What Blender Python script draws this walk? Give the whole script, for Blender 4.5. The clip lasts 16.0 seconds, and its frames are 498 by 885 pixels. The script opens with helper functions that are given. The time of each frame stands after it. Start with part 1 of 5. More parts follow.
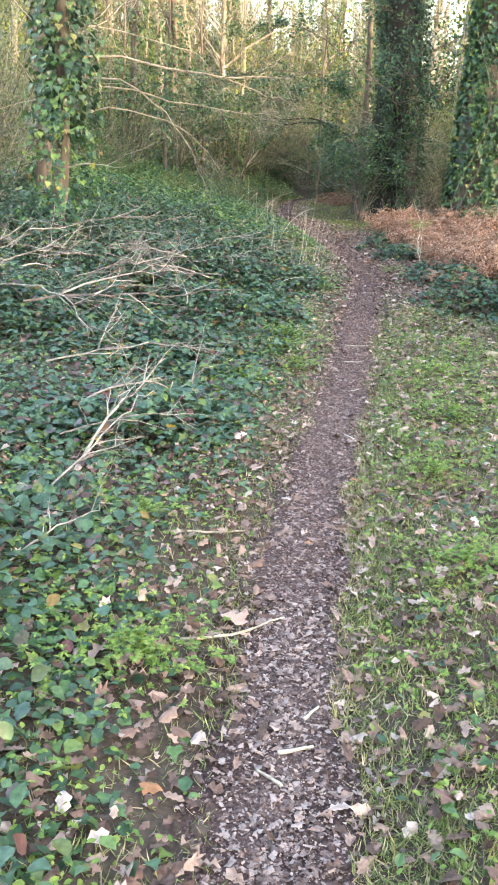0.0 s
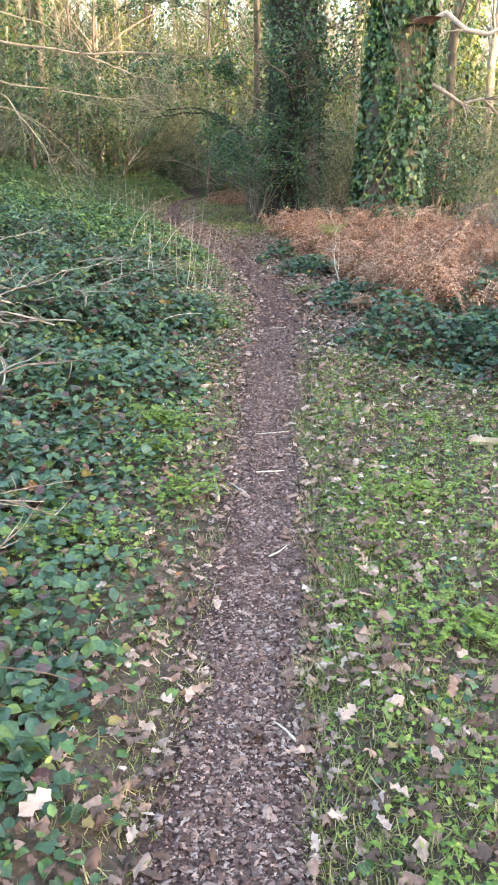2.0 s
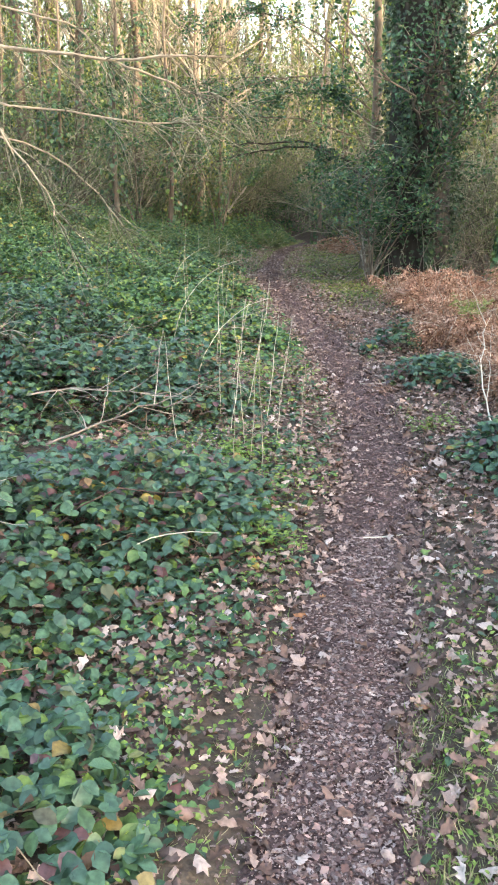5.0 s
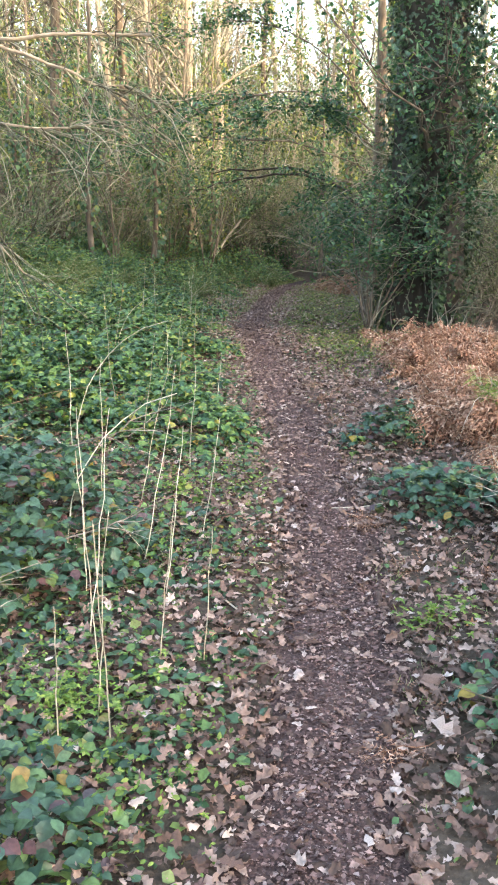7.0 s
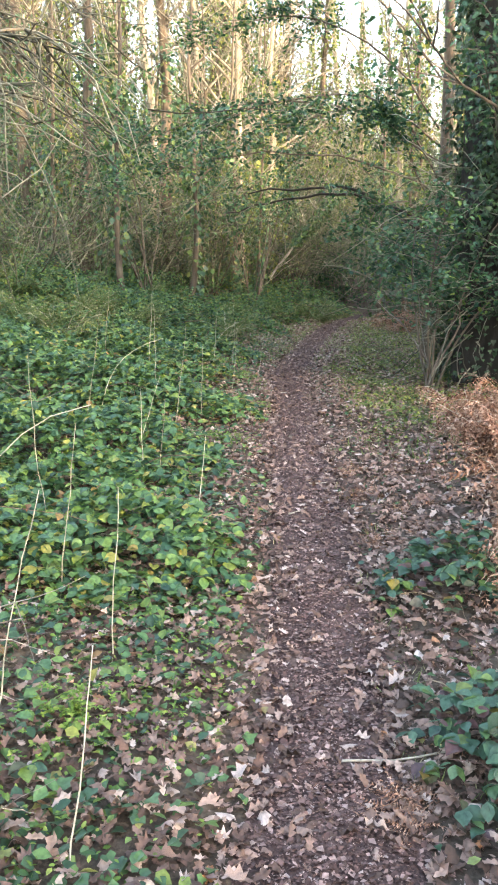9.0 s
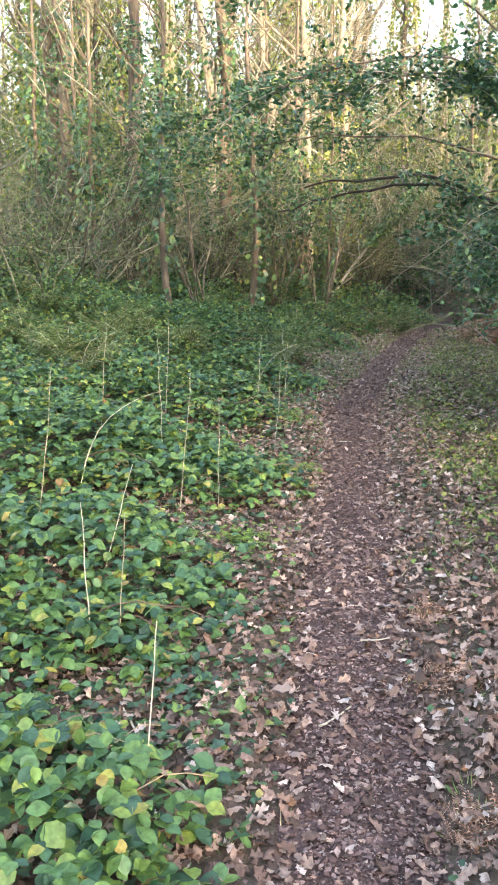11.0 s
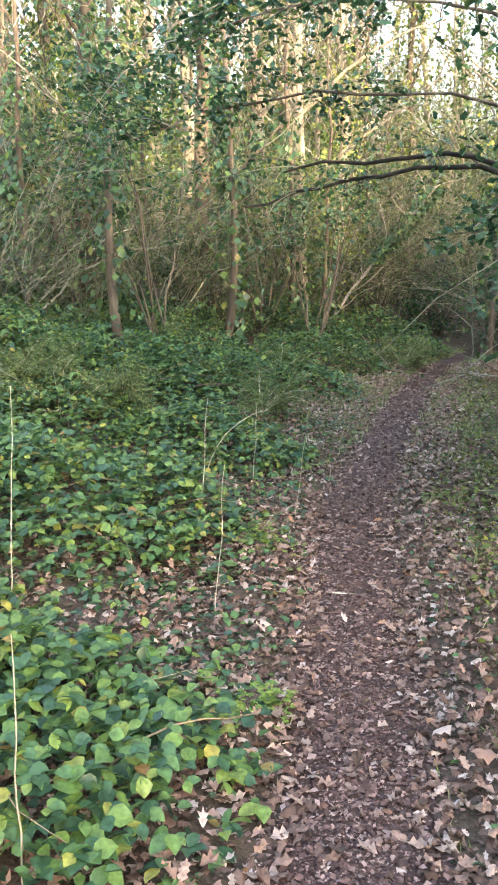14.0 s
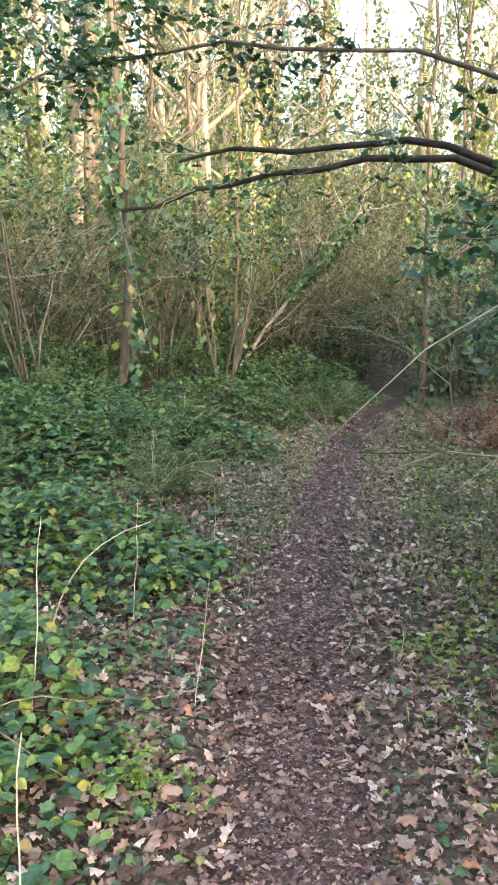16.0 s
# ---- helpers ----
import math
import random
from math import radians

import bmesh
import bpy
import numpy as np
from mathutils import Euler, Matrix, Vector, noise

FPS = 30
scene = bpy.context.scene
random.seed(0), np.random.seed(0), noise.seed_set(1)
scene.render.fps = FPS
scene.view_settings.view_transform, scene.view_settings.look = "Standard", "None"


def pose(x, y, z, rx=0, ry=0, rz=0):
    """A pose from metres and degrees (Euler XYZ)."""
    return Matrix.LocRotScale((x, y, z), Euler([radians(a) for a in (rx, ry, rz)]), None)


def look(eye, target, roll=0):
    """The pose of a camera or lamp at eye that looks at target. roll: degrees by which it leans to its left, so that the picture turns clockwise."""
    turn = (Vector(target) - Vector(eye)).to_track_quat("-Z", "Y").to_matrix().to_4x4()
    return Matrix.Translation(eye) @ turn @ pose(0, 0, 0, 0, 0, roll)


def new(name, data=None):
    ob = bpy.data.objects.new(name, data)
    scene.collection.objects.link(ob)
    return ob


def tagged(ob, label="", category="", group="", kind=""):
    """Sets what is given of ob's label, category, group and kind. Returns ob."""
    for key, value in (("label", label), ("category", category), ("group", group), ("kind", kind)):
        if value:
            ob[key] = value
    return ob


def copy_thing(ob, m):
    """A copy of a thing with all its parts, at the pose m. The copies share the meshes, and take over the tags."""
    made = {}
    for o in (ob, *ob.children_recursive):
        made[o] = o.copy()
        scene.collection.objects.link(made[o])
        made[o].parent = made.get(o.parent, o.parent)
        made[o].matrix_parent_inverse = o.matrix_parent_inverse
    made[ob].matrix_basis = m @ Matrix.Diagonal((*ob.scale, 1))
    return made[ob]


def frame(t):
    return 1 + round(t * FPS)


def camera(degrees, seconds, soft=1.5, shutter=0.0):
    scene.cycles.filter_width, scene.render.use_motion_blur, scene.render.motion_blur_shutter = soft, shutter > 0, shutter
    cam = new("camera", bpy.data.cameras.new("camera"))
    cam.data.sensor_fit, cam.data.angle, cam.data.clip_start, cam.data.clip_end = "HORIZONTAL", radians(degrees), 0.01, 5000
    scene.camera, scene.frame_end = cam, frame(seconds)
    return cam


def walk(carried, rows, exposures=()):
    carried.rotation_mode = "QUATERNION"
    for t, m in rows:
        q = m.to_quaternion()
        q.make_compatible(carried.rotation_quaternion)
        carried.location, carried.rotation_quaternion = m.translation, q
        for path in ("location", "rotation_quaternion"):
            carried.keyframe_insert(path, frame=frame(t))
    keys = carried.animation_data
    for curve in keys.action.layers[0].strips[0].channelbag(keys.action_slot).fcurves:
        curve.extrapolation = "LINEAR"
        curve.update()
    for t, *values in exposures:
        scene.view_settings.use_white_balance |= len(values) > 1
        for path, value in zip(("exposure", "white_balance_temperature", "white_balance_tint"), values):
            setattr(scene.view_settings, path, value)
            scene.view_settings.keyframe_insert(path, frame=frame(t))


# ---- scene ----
cam = camera(32.1, 16.0, soft=2.0)
PATH = [
    (0.0, 0.0, 0.0, 1.4, 71.0, -2.2, 0.0),
    (0.5, 0.082, 0.64, 1.371, 70.76, -1.36, -1.56),
    (1.0, 0.115, 1.284, 1.351, 70.77, -1.75, -3.64),
    (1.5, 0.213, 1.943, 1.345, 71.08, -1.2, -7.0),
    (2.0, 0.261, 2.583, 1.349, 70.97, -1.04, -6.84),
    (2.5, 0.305, 3.217, 1.349, 70.9, -0.98, -7.28),
    (3.0, 0.379, 3.847, 1.375, 71.62, -1.2, -6.05),
    (3.5, 0.449, 4.493, 1.378, 71.96, -1.67, -6.52),
    (4.0, 0.568, 5.101, 1.39, 72.09, -1.16, -4.06),
    (6.5, 1.308, 8.008, 1.371, 74.96, -0.4, 3.61),
    (7.0, 1.355, 8.576, 1.368, 75.18, -0.82, 2.07),
    (7.5, 1.432, 9.112, 1.362, 75.76, -0.29, 6.69),
    (8.0, 1.504, 9.658, 1.341, 76.56, -0.66, 5.34),
    (8.5, 1.596, 10.168, 1.327, 76.96, -0.72, 5.87),
    (11.0, 1.652, 12.786, 1.407, 76.83, 0.63, 11.63),
    (11.5, 1.626, 13.263, 1.392, 77.47, 0.89, 14.04),
    (12.0, 1.595, 13.77, 1.391, 78.03, 0.31, 11.6),
    (12.5, 1.548, 14.302, 1.384, 78.23, 0.33, 11.7),
    (13.0, 1.5, 14.872, 1.357, 78.13, 0.24, 11.31),
    (13.5, 1.475, 15.377, 1.341, 78.13, 0.38, 11.9),
    (14.0, 1.37, 15.872, 1.318, 78.13, 0.33, 11.7),
    (14.5, 1.285, 16.346, 1.291, 78.32, 0.08, 10.22),
    (15.0, 1.189, 16.853, 1.288, 78.61, -0.22, 8.96),
    (15.5, 1.115, 17.354, 1.293, 80.22, -0.56, 6.26),
    (16.0, 1.108, 17.877, 1.267, 80.53, -0.26, 5.78),
]
walk(cam, [(t, pose(*p)) for t, *p in PATH], [(0.0, 3.7, 7000.0, 18.0), (0.5, 3.85, 7000.0, 18.0), (2.0, 3.6, 7000.0, 18.0), (8.0, 3.65, 7000.0, 18.0), (11.0, 3.75, 7000.0, 18.0), (12.0, 3.55, 7000.0, 18.0), (13.5, 3.72, 7000.0, 18.0), (16.0, 3.85, 7000.0, 18.0)])

# ---- world and light ----
SUN_ELEV, SUN_AZ = radians(9.0), radians(140.0)
world = bpy.data.worlds.new("world")
scene.world = world
world.use_nodes = True
wn = world.node_tree.nodes
sky = wn.new("ShaderNodeTexSky")
sky.sky_type, sky.sun_disc = "NISHITA", False
sky.sun_elevation, sky.sun_rotation = SUN_ELEV, SUN_AZ
sky.dust_density, sky.ozone_density = 2.0, 1.0
world.node_tree.links.new(sky.outputs[0], wn["Background"].inputs[0])
wn["Background"].inputs[1].default_value = 0.15
sun = new("sun", bpy.data.lights.new("sun", "SUN"))
sun.data.energy, sun.data.angle, sun.data.color = 1.1, radians(0.6), (1.0, 0.84, 0.60)
sun_from = Vector((math.sin(SUN_AZ) * math.cos(SUN_ELEV), math.cos(SUN_AZ) * math.cos(SUN_ELEV), math.sin(SUN_ELEV)))
sun.matrix_world = look(sun_from * 60, (0, 0, 0))

rng = np.random.default_rng(11)


# ---- materials ----
def nodes_of(name):
    m = bpy.data.materials.new(name)
    m.use_nodes = True
    return m, m.node_tree.nodes, m.node_tree.links, m.node_tree.nodes["Principled BSDF"]


def ramp_node(nd, stops):
    r = nd.new("ShaderNodeValToRGB")
    el = r.color_ramp.elements
    while len(el) < len(stops):
        el.new(0.5)
    for e, (p, c) in zip(el, stops):
        e.position, e.color = p, (*c, 1)
    return r


def leaf_material(name, stops, rough=0.5, through_light=0.25, spot=60.0):
    """Leaf colours picked leaf by leaf, mottled, with light shining through."""
    m, nd, ln, bsdf = nodes_of(name)
    geo, obj = nd.new("ShaderNodeNewGeometry"), nd.new("ShaderNodeObjectInfo")
    add, fr = nd.new("ShaderNodeMath"), nd.new("ShaderNodeMath")
    fr.operation = "FRACT"
    ln.new(geo.outputs["Random Per Island"], add.inputs[0])
    ln.new(obj.outputs["Random"], add.inputs[1])
    ln.new(add.outputs[0], fr.inputs[0])
    r = ramp_node(nd, stops)
    ln.new(fr.outputs[0], r.inputs[0])
    nz = nd.new("ShaderNodeTexNoise")
    nz.inputs["Scale"].default_value, nz.inputs["Detail"].default_value = spot, 3
    co = nd.new("ShaderNodeTexCoord")
    ln.new(co.outputs["Object"], nz.inputs["Vector"])
    mp = nd.new("ShaderNodeMapRange")
    mp.inputs["From Min"].default_value, mp.inputs["From Max"].default_value = 0.3, 0.7
    mp.inputs["To Min"].default_value, mp.inputs["To Max"].default_value = 0.65, 1.3
    ln.new(nz.outputs["Fac"], mp.inputs[0])
    mul = nd.new("ShaderNodeVectorMath")
    mul.operation = "SCALE"
    ln.new(r.outputs[0], mul.inputs[0])
    ln.new(mp.outputs[0], mul.inputs["Scale"])
    ln.new(mul.outputs[0], bsdf.inputs["Base Color"])
    bsdf.inputs["Roughness"].default_value = rough
    if through_light:
        tr, mix = nd.new("ShaderNodeBsdfTranslucent"), nd.new("ShaderNodeMixShader")
        ln.new(mul.outputs[0], tr.inputs[0])
        mix.inputs[0].default_value = through_light
        ln.new(bsdf.outputs[0], mix.inputs[1])
        ln.new(tr.outputs[0], mix.inputs[2])
        ln.new(mix.outputs[0], nd["Material Output"].inputs[0])
    return m


def rough_material(name, stops, scale, fine, bump=0.4, rough=0.9, stretch=(1, 1, 1), per_piece=0.0):
    """A ground, bark or wood surface: two scales of noise for colour, a fine one for relief."""
    m, nd, ln, bsdf = nodes_of(name)
    co, mapping = nd.new("ShaderNodeTexCoord"), nd.new("ShaderNodeMapping")
    mapping.inputs["Scale"].default_value = stretch
    ln.new(co.outputs["Object"], mapping.inputs[0])
    big, small = nd.new("ShaderNodeTexNoise"), nd.new("ShaderNodeTexNoise")
    for n, s in ((big, scale), (small, fine)):
        n.inputs["Scale"].default_value, n.inputs["Detail"].default_value = s, 6
        ln.new(mapping.outputs[0], n.inputs["Vector"])
    mixn = nd.new("ShaderNodeMath")
    mixn.operation = "MULTIPLY_ADD"
    mixn.inputs[1].default_value = 0.55
    ln.new(small.outputs["Fac"], mixn.inputs[0])
    half = nd.new("ShaderNodeMath")
    half.operation = "MULTIPLY"
    half.inputs[1].default_value = 0.45
    ln.new(big.outputs["Fac"], half.inputs[0])
    ln.new(half.outputs[0], mixn.inputs[2])
    last = mixn
    if per_piece:
        geo, obj = nd.new("ShaderNodeNewGeometry"), nd.new("ShaderNodeObjectInfo")
        s1, s2, s3 = (nd.new("ShaderNodeMath") for _ in range(3))
        ln.new(geo.outputs["Random Per Island"], s1.inputs[0])
        ln.new(obj.outputs["Random"], s1.inputs[1])
        s2.operation = "FRACT"
        ln.new(s1.outputs[0], s2.inputs[0])
        s3.operation = "MULTIPLY_ADD"
        s3.inputs[1].default_value = per_piece
        ln.new(s2.outputs[0], s3.inputs[0])
        sub = nd.new("ShaderNodeMath")
        sub.operation = "SUBTRACT"
        sub.inputs[1].default_value = per_piece / 2
        ln.new(mixn.outputs[0], sub.inputs[0])
        ln.new(sub.outputs[0], s3.inputs[2])
        last = s3
    r = ramp_node(nd, stops)
    ln.new(last.outputs[0], r.inputs[0])
    ln.new(r.outputs[0], bsdf.inputs["Base Color"])
    bsdf.inputs["Roughness"].default_value = rough
    bp = nd.new("ShaderNodeBump")
    bp.inputs["Strength"].default_value, bp.inputs["Distance"].default_value = bump, 0.02
    ln.new(small.outputs["Fac"], bp.inputs["Height"])
    ln.new(bp.outputs[0], bsdf.inputs["Normal"])
    return m


M_SOIL = rough_material("woodland_soil", [(0.3, (0.040, 0.028, 0.019)), (0.5, (0.085, 0.062, 0.042)), (0.7, (0.16, 0.122, 0.085))], 1.5, 45, 0.8)
M_PATH = rough_material("trodden_soil", [(0.32, (0.035, 0.018, 0.015)), (0.5, (0.095, 0.055, 0.047)), (0.66, (0.20, 0.13, 0.115))], 5.0, 110, 1.0)
M_CHIP = rough_material("wood_chip", [(0.2, (0.075, 0.045, 0.037)), (0.5, (0.19, 0.13, 0.112)), (0.85, (0.42, 0.335, 0.295))], 30, 200, 0.3, 0.85, per_piece=0.7)
M_MULCH = leaf_material("leaf_mulch", [(0.0, (0.06, 0.032, 0.026)), (0.4, (0.13, 0.072, 0.060)), (0.75, (0.22, 0.135, 0.115)), (1.0, (0.42, 0.30, 0.26))], 0.7, 0.1)
M_LITTER = leaf_material("oak_litter", [(0.0, (0.075, 0.045, 0.03)), (0.3, (0.16, 0.095, 0.07)), (0.6, (0.29, 0.185, 0.14)), (0.85, (0.44, 0.315, 0.25)), (0.97, (0.62, 0.51, 0.44)), (1.0, (0.36, 0.16, 0.06))], 0.65, 0.15)
# dark bluish greens, brightened so the colour carries part of the leaves' glossy sheen
M_BRAMBLE = leaf_material("bramble_leaf_dark", [(0.0, (0.045, 0.10, 0.065)), (0.4, (0.075, 0.16, 0.10)), (0.7, (0.10, 0.20, 0.095)), (0.82, (0.15, 0.24, 0.05)), (0.9, (0.10, 0.07, 0.075)), (0.97, (0.16, 0.07, 0.06)), (1.0, (0.30, 0.24, 0.04))], 0.38)
M_BRAMBLE_LIGHT = leaf_material("bramble_leaf_light", [(0.0, (0.032, 0.085, 0.05)), (0.25, (0.06, 0.15, 0.075)), (0.5, (0.105, 0.22, 0.08)), (0.82, (0.16, 0.285, 0.075)), (0.95, (0.26, 0.34, 0.07)), (0.985, (0.36, 0.33, 0.08)), (1.0, (0.30, 0.16, 0.07))], 0.4, 0.3)
M_IVY = leaf_material("ivy_leaf", [(0.0, (0.030, 0.075, 0.038)), (0.5, (0.055, 0.125, 0.055)), (0.8, (0.09, 0.19, 0.06)), (0.95, (0.17, 0.26, 0.06)), (1.0, (0.26, 0.2, 0.07))], 0.35, 0.15)
M_IVY_DARK = leaf_material("ivy_leaf_old", [(0.0, (0.025, 0.05, 0.025)), (0.6, (0.045, 0.095, 0.04)), (1.0, (0.08, 0.14, 0.045))], 0.4, 0.15)
M_IVY_YELLOW = leaf_material("ivy_leaf_yellowish", [(0.0, (0.07, 0.12, 0.035)), (0.5, (0.15, 0.21, 0.05)), (1.0, (0.34, 0.36, 0.07))], 0.45, 0.3)
M_HOLLY = leaf_material("holly_leaf", [(0.0, (0.035, 0.09, 0.05)), (0.5, (0.07, 0.155, 0.08)), (0.85, (0.11, 0.21, 0.09)), (1.0, (0.22, 0.31, 0.07))], 0.27, 0.25)
M_GRASS = leaf_material("grass_blade", [(0.0, (0.10, 0.18, 0.045)), (0.3, (0.18, 0.27, 0.07)), (0.62, (0.27, 0.33, 0.11)), (0.85, (0.40, 0.38, 0.20)), (1.0, (0.50, 0.42, 0.26))], 0.5, 0.25)
M_CLEAVER = leaf_material("fresh_green_leaf", [(0.0, (0.10, 0.20, 0.035)), (0.5, (0.18, 0.30, 0.05)), (1.0, (0.30, 0.40, 0.09))], 0.45, 0.3)
M_THICKET = leaf_material("thicket_leaf", [(0.0, (0.07, 0.13, 0.045)), (0.5, (0.13, 0.20, 0.065)), (0.9, (0.20, 0.26, 0.085)), (1.0, (0.26, 0.2, 0.1))], 0.5, 0.3)
M_FERN = leaf_material("green_fern", [(0.0, (0.055, 0.10, 0.03)), (0.5, (0.11, 0.18, 0.05)), (0.85, (0.20, 0.26, 0.075)), (1.0, (0.26, 0.20, 0.09))], 0.5, 0.25)
M_BRACKEN = leaf_material("dead_bracken", [(0.0, (0.10, 0.05, 0.03)), (0.25, (0.24, 0.12, 0.07)), (0.55, (0.40, 0.215, 0.135)), (0.8, (0.50, 0.30, 0.20)), (1.0, (0.66, 0.49, 0.36))], 0.8, 0.15)
M_BARK = rough_material("bark", [(0.3, (0.055, 0.042, 0.030)), (0.5, (0.14, 0.11, 0.08)), (0.72, (0.27, 0.225, 0.165))], 3, 14, 1.0, 0.95, (1, 1, 0.25))
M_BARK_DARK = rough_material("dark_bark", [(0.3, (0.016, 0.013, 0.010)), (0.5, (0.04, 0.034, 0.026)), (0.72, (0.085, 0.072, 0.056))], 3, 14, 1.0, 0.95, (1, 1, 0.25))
M_BARK_PALE = rough_material("pale_bark", [(0.3, (0.20, 0.16, 0.11)), (0.5, (0.34, 0.29, 0.21)), (0.72, (0.50, 0.45, 0.35))], 3, 20, 0.7, 0.9, (1, 1, 0.3))
M_TWIG = rough_material("twig", [(0.3, (0.065, 0.064, 0.042)), (0.5, (0.155, 0.152, 0.105)), (0.7, (0.33, 0.32, 0.235))], 2, 20, 0.3, 0.9, per_piece=0.5)
M_TWIG_GREY = rough_material("dead_grey_twig", [(0.3, (0.16, 0.13, 0.11)), (0.5, (0.30, 0.26, 0.22)), (0.7, (0.48, 0.43, 0.37))], 3, 30, 0.4, 0.9, per_piece=0.5)
M_STALK = rough_material("dry_stalk", [(0.3, (0.36, 0.31, 0.22)), (0.5, (0.56, 0.51, 0.40)), (0.7, (0.70, 0.66, 0.55))], 5, 60, 0.3, 0.8, per_piece=0.3)
M_CANE = rough_material("bramble_cane", [(0.3, (0.09, 0.05, 0.04)), (0.5, (0.19, 0.12, 0.08)), (0.7, (0.33, 0.25, 0.16))], 3, 40, 0.3, 0.7, per_piece=0.6)
M_ROT = rough_material("broken_wood", [(0.3, (0.06, 0.035, 0.025)), (0.5, (0.16, 0.09, 0.06)), (0.7, (0.36, 0.24, 0.16))], 4, 25, 1.0, 0.95)

# ---- the lie of the land ----
PATH_Y = [-60, -8, 0, 1.45, 2.07, 3.0, 4.4, 5.3, 6.1, 7.2, 8.2, 9.1, 10.4, 11.4, 12.3, 13.5, 15.3, 16.8, 17.4, 18.4, 19.9, 21.0, 21.8, 23.5, 25.2, 26.9, 28.5, 30.0, 32.0, 36.0, 60.0]
PATH_X = [-2.0, -0.4, 0.08, 0.125, 0.155, 0.27, 0.49, 0.65, 0.79, 0.94, 1.13, 1.24, 1.49, 1.62, 1.65, 1.61, 1.48, 1.32, 1.28, 1.20, 1.05, 0.96, 0.94, 1.02, 1.09, 1.20, 1.37, 1.60, 2.2, 4.0, 16.0]
FALL_Y = [-8, 2, 4, 6, 9, 13.5, 17, 19, 22, 25, 28, 32]
FALL_Z = [0, 0, -0.06, -0.14, -0.165, -0.165, -0.16, -0.21, -0.27, -0.30, -0.33, -0.33]


def path_x(y):
    k = np.array([-0.5, -0.25, 0, 0.25, 0.5])
    return np.mean([np.interp(np.asarray(y) + d, PATH_Y, PATH_X) for d in k], axis=0)


def half_width(y):
    y = np.asarray(y, float)
    return np.interp(y, [0, 6, 9, 14, 20, 24, 30], [0.165, 0.17, 0.20, 0.21, 0.23, 0.24, 0.21]) + 0.022 * np.sin(y * 5.1) + 0.016 * np.sin(y * 11.7 + 1)


def ripple(x, y):
    return (0.020 * np.sin(x * 2.3 + 1.1) * np.sin(y * 1.9) + 0.012 * np.sin(x * 5.1 + y * 3.7) + 0.008 * np.sin(x * 11 - y * 7.3)
            + 0.005 * np.sin(x * 23 + 2) * np.sin(y * 19))


def smooth(a, b, v):
    u = np.clip((v - a) / (b - a), 0, 1)
    return u * u * (3 - 2 * u)


def ground_z(x, y):
    """Height of the ground: a gently falling trodden path, a bank rising to its left, an unseen hill added behind the
    start to block the low sun.
    """
    x, y = np.asarray(x, float), np.asarray(y, float)
    d = x - path_x(y)
    z = ripple(x, y) * smooth(0.1, 0.6, np.abs(d)) * (1 - smooth(20, 60, np.abs(d)))
    z = z + 0.035 * smooth(0.18, 0.5, np.abs(d))
    left = np.clip(-d - 0.7, 0, 14)
    z = z + left * (0.03 + 0.125 * smooth(10, 20, y)) * (1 - smooth(60, 140, y))
    right = np.clip(d - 0.8, 0, 10)
    z = z + right * 0.02
    z = z + 0.46 * np.clip(-9 - y, 0, 43)
    z = z + 1.2 * smooth(31, 50, y)
    k = np.array([-0.8, -0.4, 0, 0.4, 0.8])
    z = z + np.mean([np.interp(y + q, FALL_Y, FALL_Z) for q in k], axis=0)
    return z


# ---- mesh helpers ----
def mesh_of(name, V, F, mat, flat=False):
    me = bpy.data.meshes.new(name)
    me.from_pydata(np.asarray(V, float).reshape(-1, 3).tolist(), [], [list(f) for f in np.asarray(F).tolist()] if not isinstance(F, list) else F)
    me.materials.append(mat)
    if not flat:
        me.polygons.foreach_set("use_smooth", np.ones(len(me.polygons), bool))
    me.update()
    return me


def part(name, VF, mat, parent=None, label=""):
    ob = new(name, mesh_of(name, VF[0], VF[1], mat))
    if parent is not None:
        ob.parent = parent
    if label:
        tagged(ob, label)
    if parent is not None and name in SMALL_STUFF:
        ob["kind"] = "stuff"
    return ob


SMALL_STUFF = ("foliage", "twigwork", "stemwork", "branchwork", "ivy", "old_ivy", "low_ivy", "twig_skirt", "sucker_growth")


def thing(name, at, label, category, group="", kind=""):
    e = new(name)
    e.location = at
    e.empty_display_size = 0.1
    return tagged(e, label, category, group, kind)


def turn(yaw, pitch, roll):
    """Rotation matrices (N, 3, 3), roll about y, then pitch about x, then yaw about z."""
    cy, sy, cp, sp, cr, sr = np.cos(yaw), np.sin(yaw), np.cos(pitch), np.sin(pitch), np.cos(roll), np.sin(roll)
    o, i = np.zeros_like(cy), np.ones_like(cy)
    st = lambda r: np.stack([np.stack(q, -1) for q in r], -2)
    Z, X, Y = st([[cy, -sy, o], [sy, cy, o], [o, o, i]]), st([[i, o, o], [o, cp, -sp], [o, sp, cp]]), st([[cr, o, sr], [o, i, o], [-sr, o, cr]])
    return Z @ X @ Y


def scatter(shapes, pos, yaw, pitch, roll, size):
    """Many leaves in one mesh: each place takes one of the shapes."""
    pos, n = np.asarray(pos, float).reshape(-1, 3), len(yaw)
    Rm = turn(yaw, pitch, roll) * np.asarray(size)[:, None, None]
    Vs, Fs, base = [], [], 0
    pick = np.arange(n) % len(shapes)
    for k, (tv, tf) in enumerate(shapes):
        sel = pick == k
        if not sel.any():
            continue
        v = np.einsum("nij,vj->nvi", Rm[sel], tv) + pos[sel][:, None]
        f = np.asarray(tf)[None] + (np.arange(sel.sum()) * len(tv))[:, None, None] + base
        Vs.append(v.reshape(-1, 3)), Fs.append(f.reshape(-1, 3))
        base += v.shape[0] * v.shape[1]
    return np.concatenate(Vs), np.concatenate(Fs)


